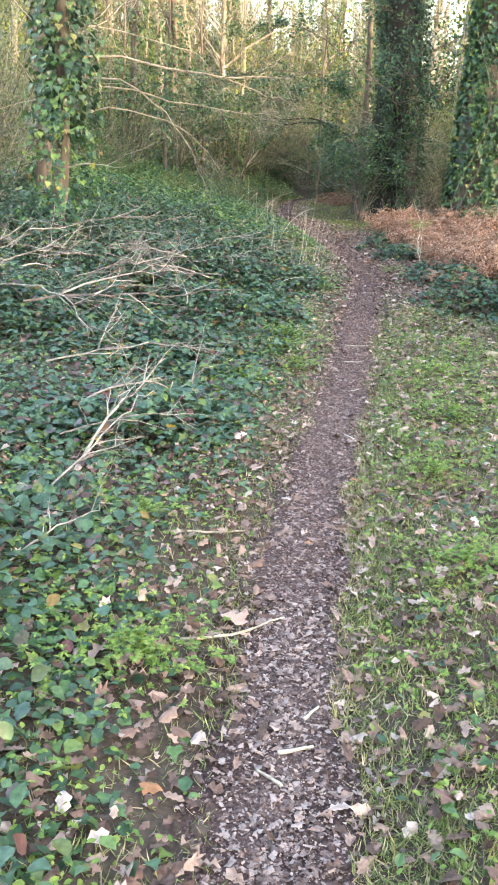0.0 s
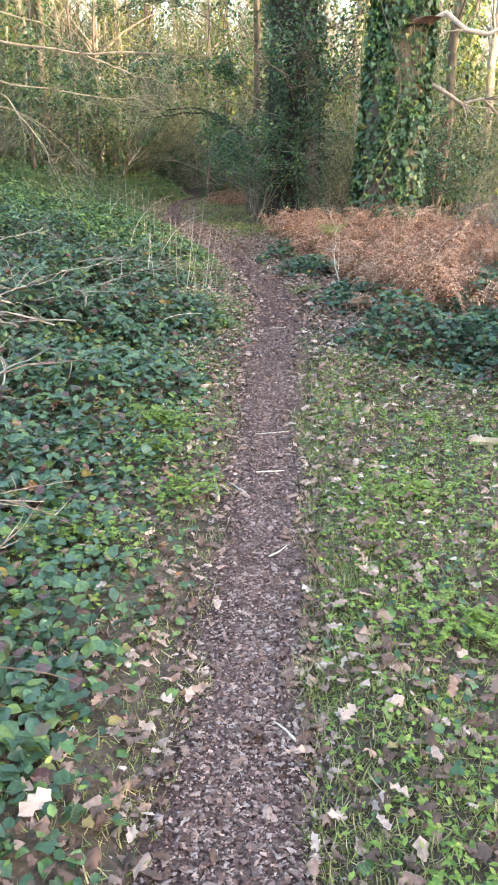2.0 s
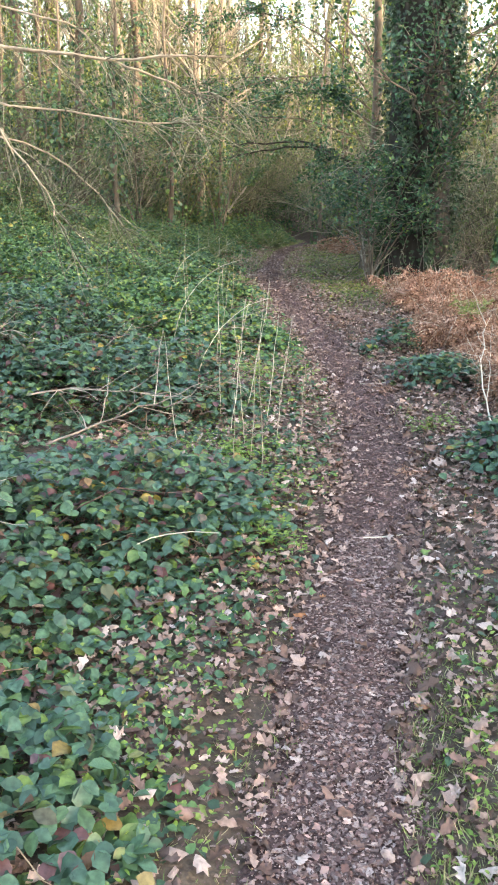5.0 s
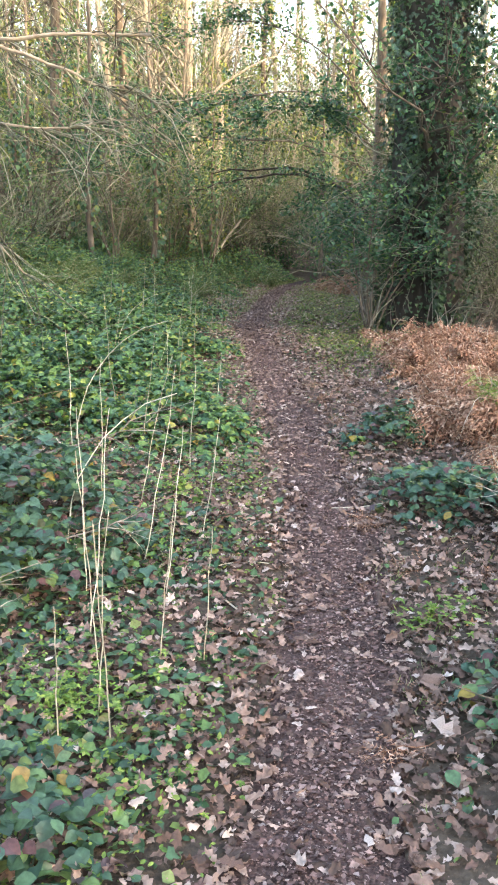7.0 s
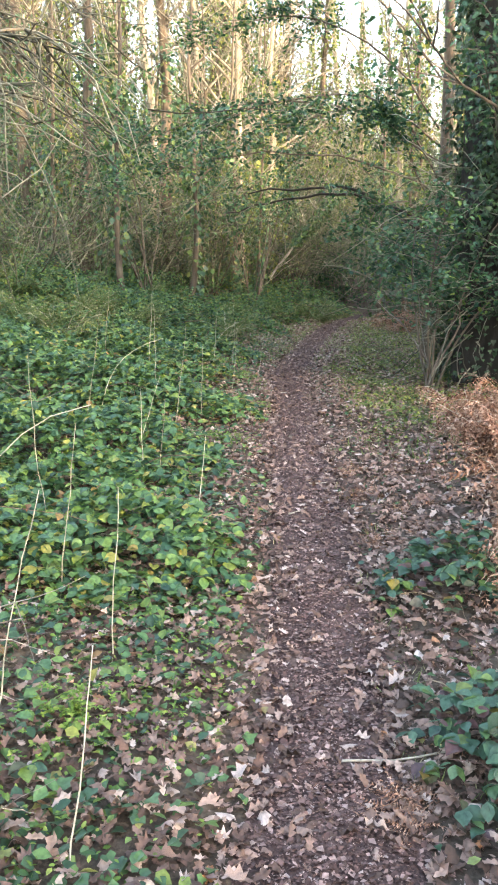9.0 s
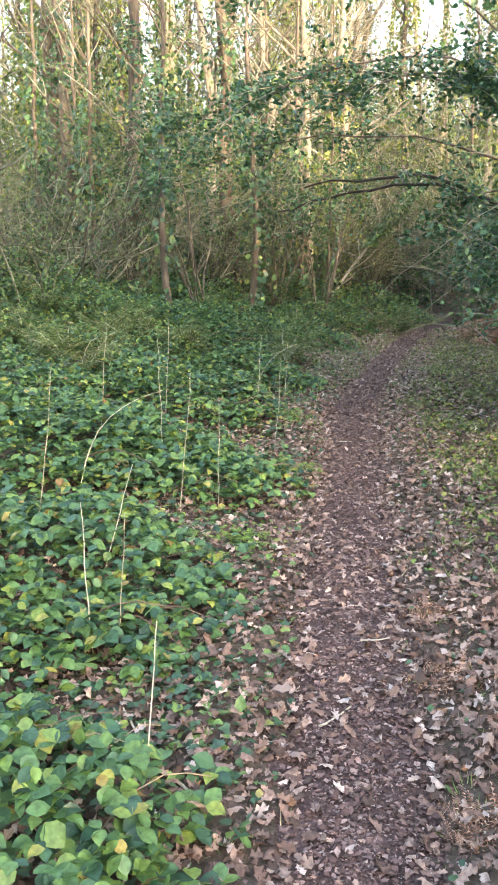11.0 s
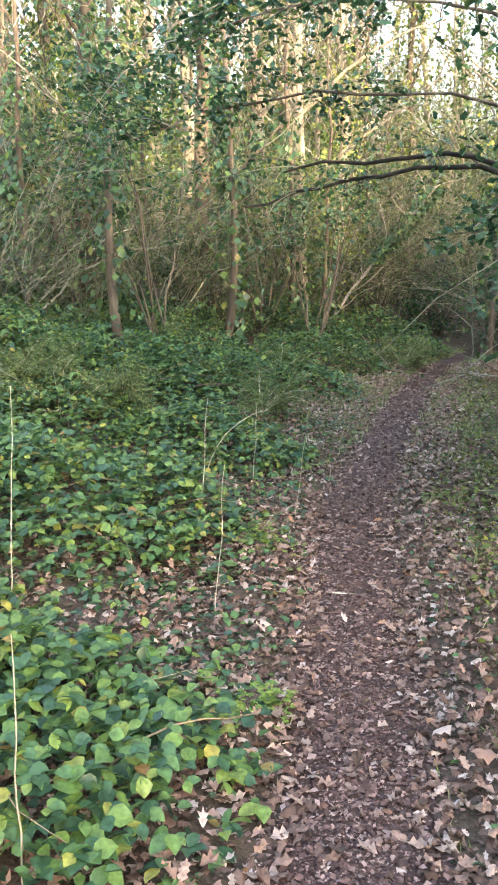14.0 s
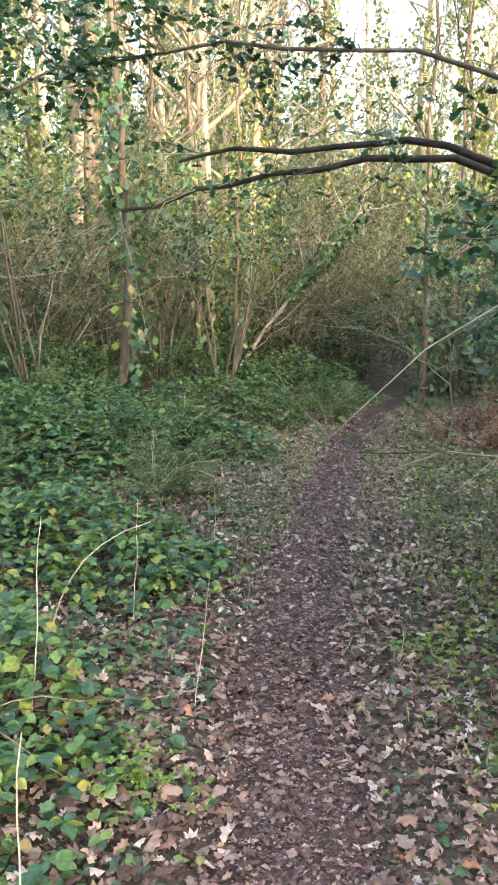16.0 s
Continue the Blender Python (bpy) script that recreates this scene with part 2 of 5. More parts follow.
def tubes(P, Rr, sides=3):
    """Tubes along the lines P (N, k, 3) with radii Rr (N, k)."""
    P, Rr = np.asarray(P, float), np.asarray(Rr, float)
    n, k, _ = P.shape
    T = np.gradient(P, axis=1)
    T /= np.linalg.norm(T, axis=2, keepdims=True) + 1e-9
    main = P[:, -1] - P[:, 0]
    ref = np.where(np.abs(main[:, 2:3]) > 0.7 * np.linalg.norm(main, axis=1, keepdims=True), [[1.0, 0.1, 0]], [[0, 0.1, 1.0]])[:, None, :]
    A = np.cross(T, np.broadcast_to(ref, T.shape))
    A /= np.linalg.norm(A, axis=2, keepdims=True) + 1e-9
    B = np.cross(T, A)
    a = np.arange(sides) * 2 * np.pi / sides
    V = P[:, :, None] + Rr[:, :, None, None] * (np.cos(a)[None, None, :, None] * A[:, :, None] + np.sin(a)[None, None, :, None] * B[:, :, None])
    i, j = np.meshgrid(np.arange(k - 1), np.arange(sides), indexing="ij")
    q = np.stack([i * sides + j, i * sides + (j + 1) % sides, (i + 1) * sides + (j + 1) % sides, (i + 1) * sides + j], -1).reshape(-1, 4)
    F = (q[None] + (np.arange(n) * k * sides)[:, None, None]).reshape(-1, 4)
    return V.reshape(-1, 3), F


def merge(*parts):
    V, F, b = [], [], 0
    for v, f in parts:
        V.append(np.asarray(v))
        F.extend((np.asarray(f) + b).tolist())
        b += len(v)
    return np.concatenate(V), F


def curve_lines(start, way, length, bend, k, wobble=0.06, sag=0.0):
    """Wandering lines: start (N,3), unit way (N,3), length (N)."""
    n = len(start)
    s = np.linspace(0, 1, k)[None, :, None]
    side = rng.normal(size=(n, 1, 3)) * bend
    w = np.cumsum(rng.normal(size=(n, k, 3)) * wobble, axis=1)
    w -= w[:, :1]
    L = np.asarray(length)[:, None, None]
    P = start[:, None] + L * (way[:, None] * s + side * s ** 2 + w * s)
    P[:, :, 2] -= (L * sag * s ** 2)[:, :, 0]
    return P


def taper(r, k, end=0.25):
    return np.asarray(r)[:, None] * np.linspace(1, end, k)[None]


def unit(v):
    return v / (np.linalg.norm(v, axis=-1, keepdims=True) + 1e-9)


def spread(n, x0, x1, y0, y1):
    return rng.uniform(x0, x1, n), rng.uniform(y0, y1, n)


# leaf shapes, stem at the origin, tip along +y, one unit long
def blade_leaf(width, droop=0.12, fold=0.10):
    v = [(0, 0, 0), (-0.75 * width, 0.25, fold), (-width, 0.55, fold), (-0.5 * width, 0.85, fold * 0.3), (0, 1, -droop), (0.5 * width, 0.85, fold * 0.3), (width, 0.55, fold), (0.75 * width, 0.25, fold), (0, 0.5, 0)]
    f = [(8, i, i + 1) for i in range(7)] + [(8, 7, 0)]
    return np.array(v, float), [(a, c, b) for a, b, c in f]


def lobed_leaf(curl, lobes, width, seed):
    r = np.random.default_rng(seed)
    L, Rr = [], []
    for i in range(lobes * 2 + 1):
        s = (i + 0.6) / (lobes * 2 + 1.4)
        w = width * math.sin(math.pi * min(s * 0.86 + 0.1, 1)) * (1.0 if i % 2 else 0.52) * r.uniform(0.8, 1.15)
        zz = curl * (w / width) ** 2 + 0.10 * r.normal() * abs(curl)
        L.append((-w, s, zz)), Rr.append((w, s, curl * (w / width) ** 2 * r.uniform(0.3, 1.4)))
    mid = [(0, 0, 0), (0, 0.5, 0.05), (0, 1, curl * 0.7)]
    v = mid + L + Rr
    n = len(L)
    ring = [0] + list(range(3, 3 + n)) + [2] + list(range(3 + 2 * n - 1, 3 + n - 1, -1))
    return np.array(v, float), [(1, ring[(i + 1) % len(ring)], ring[i]) for i in range(len(ring))]


def ivy_leaf():
    v = [(0, 0, 0), (-0.42, -0.08, 0.03), (-0.52, 0.35, 0.06), (-0.25, 0.50, 0.02), (0, 1, -0.1), (0.25, 0.50, 0.02), (0.52, 0.35, 0.06), (0.42, -0.08, 0.03)]
    return np.array(v, float), [(0, i + 1, i) for i in range(1, 7)]


def holly_leaf():
    v = [(0, 0, 0)]
    for s, w in ((0.15, 0.16), (0.27, 0.32), (0.42, 0.20), (0.55, 0.34), (0.7, 0.18), (0.82, 0.24)):
        v.append((-w, s, 0.10 if w > 0.22 else 0.02))
    v.append((0, 1, -0.08))
    for s, w in ((0.82, 0.24), (0.7, 0.18), (0.55, 0.34), (0.42, 0.20), (0.27, 0.32), (0.15, 0.16)):
        v.append((w, s, 0.10 if w > 0.22 else 0.02))
    v.append((0, 0.5, 0))
    return np.array(v, float), [(14, (i + 1) % 14, i) for i in range(14)]


def flat_blade():
    return np.array([(-0.042, 0, 0), (0.042, 0, 0), (-0.035, 0.5, 0.06), (0.035, 0.5, 0.06), (0, 1, 0.28)], float), [(0, 1, 3), (0, 3, 2), (2, 3, 4)]


def chip_shape(seed):
    r = np.random.default_rng(seed)
    a = np.sort(r.uniform(0, 2 * np.pi, 5))
    top = [(0.5 * math.cos(t) * r.uniform(0.4, 0.85), 0.5 * math.sin(t), 0.12 + 0.06 * r.normal()) for t in a]
    low = [(top[0][0] * 1.2, top[0][1] * 1.2, 0), (top[2][0] * 1.2, top[2][1] * 1.2, 0), (top[3][0] * 1.2, top[3][1] * 1.2, 0)]
    return np.array(top + low, float), [(0, 1, 2), (0, 2, 3), (0, 3, 4), (2, 6, 7), (2, 7, 3), (0, 5, 1)]


def simple_leaf(width, droop, fold):
    v = [(0, 0, 0), (-width, 0.35, fold), (-0.75 * width, 0.72, fold * 0.6), (0, 1, -droop), (0.75 * width, 0.72, fold * 0.6), (width, 0.35, fold)]
    return np.array(v, float), [(0, 3, 2), (0, 2, 1), (0, 4, 3), (0, 5, 4)]


def diamond_leaf(width):
    return np.array([(0, 0, 0), (-width, 0.5, 0.06), (0, 1, -0.1), (width, 0.5, 0.06)], float), [(0, 2, 1), (0, 3, 2)]


BRAMBLE = [simple_leaf(0.36, 0.12, 0.10), simple_leaf(0.40, 0.2, 0.14), simple_leaf(0.33, 0.05, 0.05)]
BRAMBLE_NEAR = [blade_leaf(0.40, 0.14, 0.10), blade_leaf(0.46, 0.22, 0.13), blade_leaf(0.36, 0.06, 0.05)]
TINY = [diamond_leaf(0.32)]
OAK = [lobed_leaf(c, n, w, s) for s, (c, n, w) in enumerate([(0.25, 2, 0.30), (-0.2, 2, 0.34), (0.45, 2, 0.32), (0.1, 3, 0.30), (-0.35, 2, 0.38)])]
IVY, HOLLY, BLADE, CHIP = [ivy_leaf()], [holly_leaf()], [flat_blade()], [chip_shape(i) for i in range(5)]
LOW = [ivy_leaf(), simple_leaf(0.42, 0.1, 0.04), simple_leaf(0.38, 0.2, 0.1)]
SMALL = [simple_leaf(0.28, 0.1, 0.05)]

# ---- ground and path ----
def axis(lo, hi, step, far):
    mid = np.arange(lo, hi, step)
    out = step * 1.22 ** np.arange(1, 60)
    out = np.cumsum(out)
    out = out[out < far]
    return np.concatenate([(lo - out)[::-1], mid, hi + out])


gx, gy = axis(-3.0, 5.0, 0.07, 900), axis(0.5, 28.0, 0.07, 900)
GX, GY = np.meshgrid(gx, gy)
GZ = ground_z(GX, GY) - 0.02 * (1 - smooth(0.12, 0.26, np.abs(GX - path_x(GY))))
idx = np.arange(GX.size).reshape(GX.shape)
quads = np.stack([idx[:-1, :-1], idx[:-1, 1:], idx[1:, 1:], idx[1:, :-1]], -1).reshape(-1, 4)
ground = part("ground", (np.stack([GX, GY, GZ], -1), quads), M_SOIL)
tagged(ground, "brown woodland soil under litter and creeping plants", "ground", kind="structure")

py = np.arange(-4, 34, 0.05)
across = np.linspace(-1, 1, 13)
jag = 1 + 0.10 * np.sin(py * 17.3) * np.sin(py * 7.7 + 2)
PXm = path_x(py)[:, None] + across[None] * ((half_width(py) + 0.05) * jag)[:, None]
PYm = np.repeat(py[:, None], 13, 1)
PZm = ground_z(PXm, PYm) + 0.006 - 0.016 * across[None] ** 4 + 0.006 * np.sin(PXm * 31 + PYm * 13) * np.sin(PYm * 23)
idx = np.arange(PXm.size).reshape(PXm.shape)
quads = np.stack([idx[:-1, :-1], idx[:-1, 1:], idx[1:, 1:], idx[1:, :-1]], -1).reshape(-1, 4)
path = part("path", (np.stack([PXm, PYm, PZm], -1), quads), M_PATH)
tagged(path, "narrow trodden footpath of dark brown soil with chips", "footpath", kind="structure")


def keep_off_path(x, y, margin):
    return np.abs(x - path_x(y)) > half_width(y) + margin


def on_ground(x, y, lift=0.0):
    return np.stack([x, y, ground_z(x, y) + lift], -1)


def stuff(name, VF, mat, label, category):
    return tagged(part(name, VF, mat), label, category, kind="stuff")


# chips and crumbs on the path
n = 76000
y = np.where(rng.uniform(size=n) < 0.8, 0.9 + 9.1 * rng.uniform(size=n) ** 1.15, rng.uniform(9, 27, n))
x = path_x(y) + rng.normal(size=n) * half_width(y) * 0.58
sz = rng.gamma(1.8, 0.0052, n).clip(0.005, 0.034)
stuff("path_chips", scatter(CHIP, on_ground(x, y, 0.010), rng.uniform(0, 6.3, n), rng.normal(0, 0.15, n), rng.normal(0, 0.15, n), sz), M_CHIP, "pale wood chips and bark crumbs on the path", "wood chips")

# crushed leaf crumbs trodden into the path, and leaf mould beside it
n = 130000
y = 2.5 + 27.5 * rng.uniform(size=n) ** 1.05
d = rng.normal(size=n) * half_width(y) * 0.62
x = path_x(y) + d
sz = rng.gamma(3.0, 0.0042, n).clip(0.006, 0.034) * np.interp(y, [2.5, 6, 14, 30], [0.6, 0.8, 1.0, 1.4])
lift = np.where(np.abs(d) < half_width(y) + 0.06, rng.uniform(0.010, 0.016, n), rng.uniform(0.004, 0.02, n))
stuff("leaf_crumbs", scatter([diamond_leaf(0.3), diamond_leaf(0.42), diamond_leaf(0.2)], on_ground(x, y, lift), rng.uniform(0, 6.3, n), rng.normal(0, 0.22, n), rng.normal(0, 0.22, n), sz), M_MULCH, "crushed dark brown leaf crumbs trodden into the path", "leaf mould")

# fallen oak leaves: thick beside the path further on, sparse at the start
def litter(n, y0, y1, dens, size=(0.035, 0.075)):
    y = rng.uniform(y0, y1, n)
    d = rng.uniform(-1.7, 2.6, n)
    keep = rng.uniform(size=n) < dens(np.abs(d) - half_width(y), y, d)
    y, d = y[keep], d[keep]
    x = path_x(y) + d
    m = len(x)
    lift = np.where(np.abs(d) > half_width(y) + 0.1, rng.uniform(0.004, 0.045, m), 0.014)
    return x, y, lift, rng.uniform(0, 6.3, m), rng.normal(0, 0.3, m), rng.normal(0, 0.3, m), rng.uniform(*size, m)


def litter_density(e, y, d):
    late = smooth(7, 11, y)
    on = np.where(e < -0.05, 0.03 + 0.20 * late, 0.0)
    edge = np.where(e >= -0.05, (0.42 + 0.58 * late) * np.exp(-np.clip(e - 0.3, 0, 9) * np.where(d > 0, 0.4, 0.6)), 0)
    return on + edge


lx, ly, lift, ya, pi_, ro, sz = litter(165000, 0.8, 30, litter_density, (0.026, 0.064))
stuff("leaf_litter", scatter(OAK, on_ground(lx, ly, lift), ya, pi_, ro, sz), M_LITTER, "curled brown and buff fallen oak leaves on the ground", "fallen leaves")

# thinner litter through the rest of the wood
n = 26000
y = rng.uniform(-6, 36, n)
d = rng.normal(0, 6.0, n)
ok = np.abs(d) > 1.3
x, y = (path_x(y) + d)[ok], y[ok]
n = len(x)
stuff("leaf_litter", scatter(OAK, on_ground(x, y, 0.02), rng.uniform(0, 6.3, n), rng.normal(0, 0.25, n), rng.normal(0, 0.25, n), rng.uniform(0.05, 0.10, n)), M_LITTER, "scattered fallen leaves through the wood", "fallen leaves")

# ---- bramble mounds ----
def cap(x, y, m):
    cx, cy, r, h = m
    q = ((x - cx) ** 2 + (y - cy) ** 2) / (r * r)
    return h * np.clip(1 - q, 0, 1) ** 0.7


LEAF_MESH = {(m.name, i): mesh_of("leaf", *BRAMBLE_NEAR[i], m) for m in (M_BRAMBLE, M_BRAMBLE_LIGHT) for i in range(3)}


def bramble_bush(m, mat, label, density, size=(0.04, 0.068), canes=14):
    cx, cy, r, h = m
    base = ground_z(cx, cy)
    bush = thing("bramble_bush", (cx, cy, float(base)), label, "bramble", "brambles beside the path")
    n = int(density * r * r * 3.14)
    a, q = rng.uniform(0, 6.283, n), r * np.sqrt(rng.uniform(0, 1, n)) * (1 + 0.12 * rng.normal(size=n))
    x, y = cx + q * np.cos(a), cy + q * np.sin(a)
    ok = keep_off_path(x, y, 0.03)
    x, y = x[ok], y[ok]
    n = len(x)
    lump = 0.75 + 0.35 * np.sin(x * 4.1 + cy) * np.sin(y * 3.7 + cx) + 0.2 * np.sin(x * 9 + 1) * np.sin(y * 8)
    z = ground_z(x, y) + 0.02 + cap(x, y, m) * lump * rng.uniform(0, 1, n) ** 0.45 + rng.uniform(0, 0.05, n)
    yaw0 = rng.uniform(0, 6.283, n)
    P, Y, S = [], [], []
    for off, k in ((0, 1.0), (1.25, 0.85), (-1.25, 0.85)):
        P.append(np.stack([x, y, z], -1)), Y.append(yaw0 + off), S.append(k)
    s0 = rng.uniform(*size, n)
    pos, yaw = np.concatenate(P), np.concatenate(Y)
    sz = np.concatenate([s0 * k for k in S])
    t0, t1 = np.tile(rng.normal(-0.15, 0.35, n), 3), np.tile(rng.normal(0, 0.35, n), 3)
    v, f = scatter(BRAMBLE_NEAR if cx > -1.1 and cy < 23 else BRAMBLE, pos, yaw, t0 + rng.normal(0, 0.12, 3 * n), t1, sz)
    part("foliage", (v - [cx, cy, base], f), mat, bush)
    for i in range(min(10, n)):
        one = new("leaf", LEAF_MESH[(mat.name, i % 3)])
        one.parent = bush
        q = i * (n // 10)
        one.matrix_basis = Matrix.LocRotScale((x[q] - cx, y[q] - cy, z[q] - base + 0.02), Euler((rng.normal(0, 0.3), rng.normal(0, 0.3), rng.uniform(0, 6.3))), (s0[q] * 1.1,) * 3)
    k = 7
    a = rng.uniform(0, 6.283, canes)
    st = np.stack([cx + 0.5 * r * np.cos(a), cy + 0.5 * r * np.sin(a)], -1)
    st = np.concatenate([st, ground_z(st[:, :1], st[:, 1:])], 1)
    b = a + rng.normal(0, 1.0, canes)
    L = rng.uniform(0.6, 1.2, canes) * (r * 0.7 + h * 0.5)
    up = np.full(canes, 0.9)
    way = unit(np.stack([np.cos(b), np.sin(b), up], -1))
    Pl = curve_lines(st, way, L, 0.08, k, 0.03, 0.55)
    near = Pl[:, :, 0] - path_x(Pl[:, :, 1])
    Pl[:, :, 0] += np.where(np.abs(near) < 0.3, np.sign(cx - path_x(cy)) * (0.3 - np.abs(near)), 0)
    Pl[:, :, 2] = np.maximum(Pl[:, :, 2], ground_z(Pl[:, :, 0], Pl[:, :, 1]) + 0.01)
    for line in Pl:
        v, f = tubes(line[None], taper([rng.uniform(0.002, 0.0045)], k, 0.4), 4)
        part("cane", (v - [cx, cy, base], f), M_CANE, bush)
    return bush


DARK = "dark green bramble bush with some purplish leaves"
for m in [(-1.9, 7.2, 1.2, 0.45), (-0.75, 9.4, 1.25, 0.62), (-1.9, 10.6, 1.5, 0.85), (-0.15, 12.1, 0.95, 0.5), (-3.4, 8.2, 1.5, 0.7), (-0.7, 6.2, 0.7, 0.2),
          (-1.5, 13.0, 1.6, 0.7), (-0.55, 4.4, 0.6, 0.14), (-3.4, 12.0, 1.7, 0.9), (-0.2, 7.9, 0.8, 0.3), (0.25, 10.0, 0.75, 0.32)]:
    bramble_bush(m, M_BRAMBLE, DARK, 560)
for m in [(2.45, 8.9, 0.62, 0.45), (3.3, 8.0, 0.9, 0.55), (2.45, 10.9, 0.5, 0.28), (2.3, 13.0, 0.42, 0.25), (2.1, 14.3, 0.3, 0.2), (3.6, 9.8, 0.9, 0.5)]:
    bramble_bush(m, M_BRAMBLE, "low bluish-green bramble beside the dead bracken", 560)
for m in [(-0.15, 16.0, 1.0, 0.34), (0.15, 18.0, 0.75, 0.32), (-1.0, 18.0, 1.2, 0.45), (-0.7, 20.3, 1.1, 0.42), (-2.3, 19.2, 1.4, 0.5), (0.55, 14.4, 0.65, 0.26),
          (-2.4, 16.0, 1.6, 0.6), (-0.9, 14.6, 1.1, 0.45), (-0.25, 22.4, 0.8, 0.3), (-1.9, 22.0, 1.2, 0.4), (-4.0, 18.0, 1.8, 0.7), (-4.2, 21.5, 1.8, 0.6), (-1.6, 24.4, 1.2, 0.4), (-3.2, 24.6, 1.5, 0.5), (-5.5, 24.5, 1.8, 0.7), (-0.4, 26.4, 1.0, 0.35), (-2.6, 26.8, 1.4, 0.5), (-5.6, 20.5, 1.8, 0.8), (-5.0, 27.5, 1.8, 0.6), (-1.2, 25.6, 0.9, 0.6), (-2.6, 28.0, 1.3, 0.8), (-0.2, 28.4, 1.0, 0.6), (-4.2, 29.0, 1.5, 0.9), (0.6, 31.0, 1.2, 0.7), (-1.2, 30.5, 1.4, 0.9), (-2.7, 24.0, 1.3, 0.85), (-4.3, 25.2, 1.5, 1.1), (-1.5, 24.9, 0.8, 0.6), (-5.8, 23.0, 1.5, 1.0), (-6.8, 25.5, 1.6, 1.1), (-7.0, 20.5, 1.6, 1.0), (-7.2, 17.5, 1.6, 0.9)]:
    bramble_bush(m, M_BRAMBLE_LIGHT, "fresh yellowish-green bramble bush on the bank", 520 if m[0] > -1.1 and m[1] < 23 else 380, (0.042, 0.072))

# ---- ivy and low leaves creeping over the ground ----
def ground_leaves(name, n, shapes, mat, label, category, x0, x1, y0, y1, size, dens, lift=(0.005, 0.05), tilt=0.35):
    y = rng.uniform(y0, y1, n)
    d = rng.uniform(x0, x1, n)
    x = path_x(y) + d
    keep = (rng.uniform(size=n) < dens(x, y, d)) & keep_off_path(x, y, 0.0)
    x, y = x[keep], y[keep]
    m = len(x)
    return stuff(name, scatter(shapes, on_ground(x, y, rng.uniform(*lift, m)), rng.uniform(0, 6.3, m), rng.normal(0, tilt, m), rng.normal(0, tilt, m), rng.uniform(*size, m)), mat, label, category)


def tufts(n, y0, y1, dens, dmax, size):
    y = rng.uniform(y0, y1, n)
    d = rng.uniform(-dmax, dmax, n)
    x = path_x(y) + d
    k = rng.uniform(size=n) < dens(x, y, d)
    x, y = x[k], y[k]
    m, per = len(x), 9
    X = np.repeat(x, per) + rng.normal(0, 0.035, m * per)
    Y = np.repeat(y, per) + rng.normal(0, 0.035, m * per)
    ok = keep_off_path(X, Y, -0.03)
    X, Y = X[ok], Y[ok]
    q = len(X)
    return scatter(BLADE, on_ground(X, Y), rng.uniform(0, 6.3, q), rng.uniform(-0.1, 1.1, q), rng.normal(0, 0.5, q), rng.uniform(*size, q))


def blotch(x, y, s=1.0):
    return 0.5 + 0.5 * np.sin(x * 3.1 * s + 1.7 * np.sin(y * 1.3 * s)) * np.sin(y * 2.7 * s + 1.1 * np.sin(x * 2.2 * s))


ground_leaves("creeping_ivy", 150000, LOW, M_IVY, "dark creeping ivy leaves covering the ground", "ivy", -3.2, -0.15, 0.6, 26, (0.022, 0.048), lambda x, y, d: (0.24 + 0.65 * blotch(x, y) ** 1.4) * smooth(0.15, 0.6, -d) * (1 - 0.4 * smooth(13, 18, y)))
ground_leaves("creeping_ivy", 40000, LOW, M_IVY, "small ivy leaves among grass and litter", "ivy", 0.15, 3.0, 0.6, 30, (0.02, 0.042), lambda x, y, d: 0.05 + 0.75 * blotch(x, y, 1.4) * smooth(0.15, 0.6, d) * (1 - 0.7 * smooth(8, 11, y) + 0.5 * smooth(17, 21, y)))
ground_leaves("creeping_ivy", 26000, LOW, M_IVY_YELLOW, "yellowish low ivy and seedlings in the litter", "ivy", 0.4, 2.4, 17, 29, (0.02, 0.04), lambda x, y, d: (0.15 + 0.8 * blotch(x, y, 1.3)) * smooth(0.4, 0.8, d), (0.02, 0.07), 0.4)
stuff("verge_grass", tufts(5000, 16.5, 29, lambda x, y, d: blotch(x, y, 1.5) * smooth(0.35, 0.7, d), 2.2, (0.04, 0.11)), M_GRASS, "thin grass tufts in the litter under the holly", "grass")
ground_leaves("creeping_weeds", 70000, SMALL, M_CLEAVER, "carpet of tiny bright green weeds and moss", "weeds", 0.2, 2.2, 0.8, 9.5, (0.010, 0.026), lambda x, y, d: (0.10 + 1.0 * blotch(x, y, 1.1)) * (0.45 + 0.55 * smooth(3, 5, y)) * smooth(0.15, 0.4, d) * (1 - 0.7 * smooth(7, 9.5, y)), (0.004, 0.05), 0.4)
ground_leaves("creeping_weeds", 30000, SMALL, M_CLEAVER, "scattered tiny bright green weeds", "weeds", -1.6, -0.2, 0.8, 14, (0.010, 0.026), lambda x, y, d: (0.1 + 1.1 * blotch(x + 3, y, 1.2) ** 1.8) * smooth(0.18, 0.45, -d), (0.004, 0.07), 0.4)


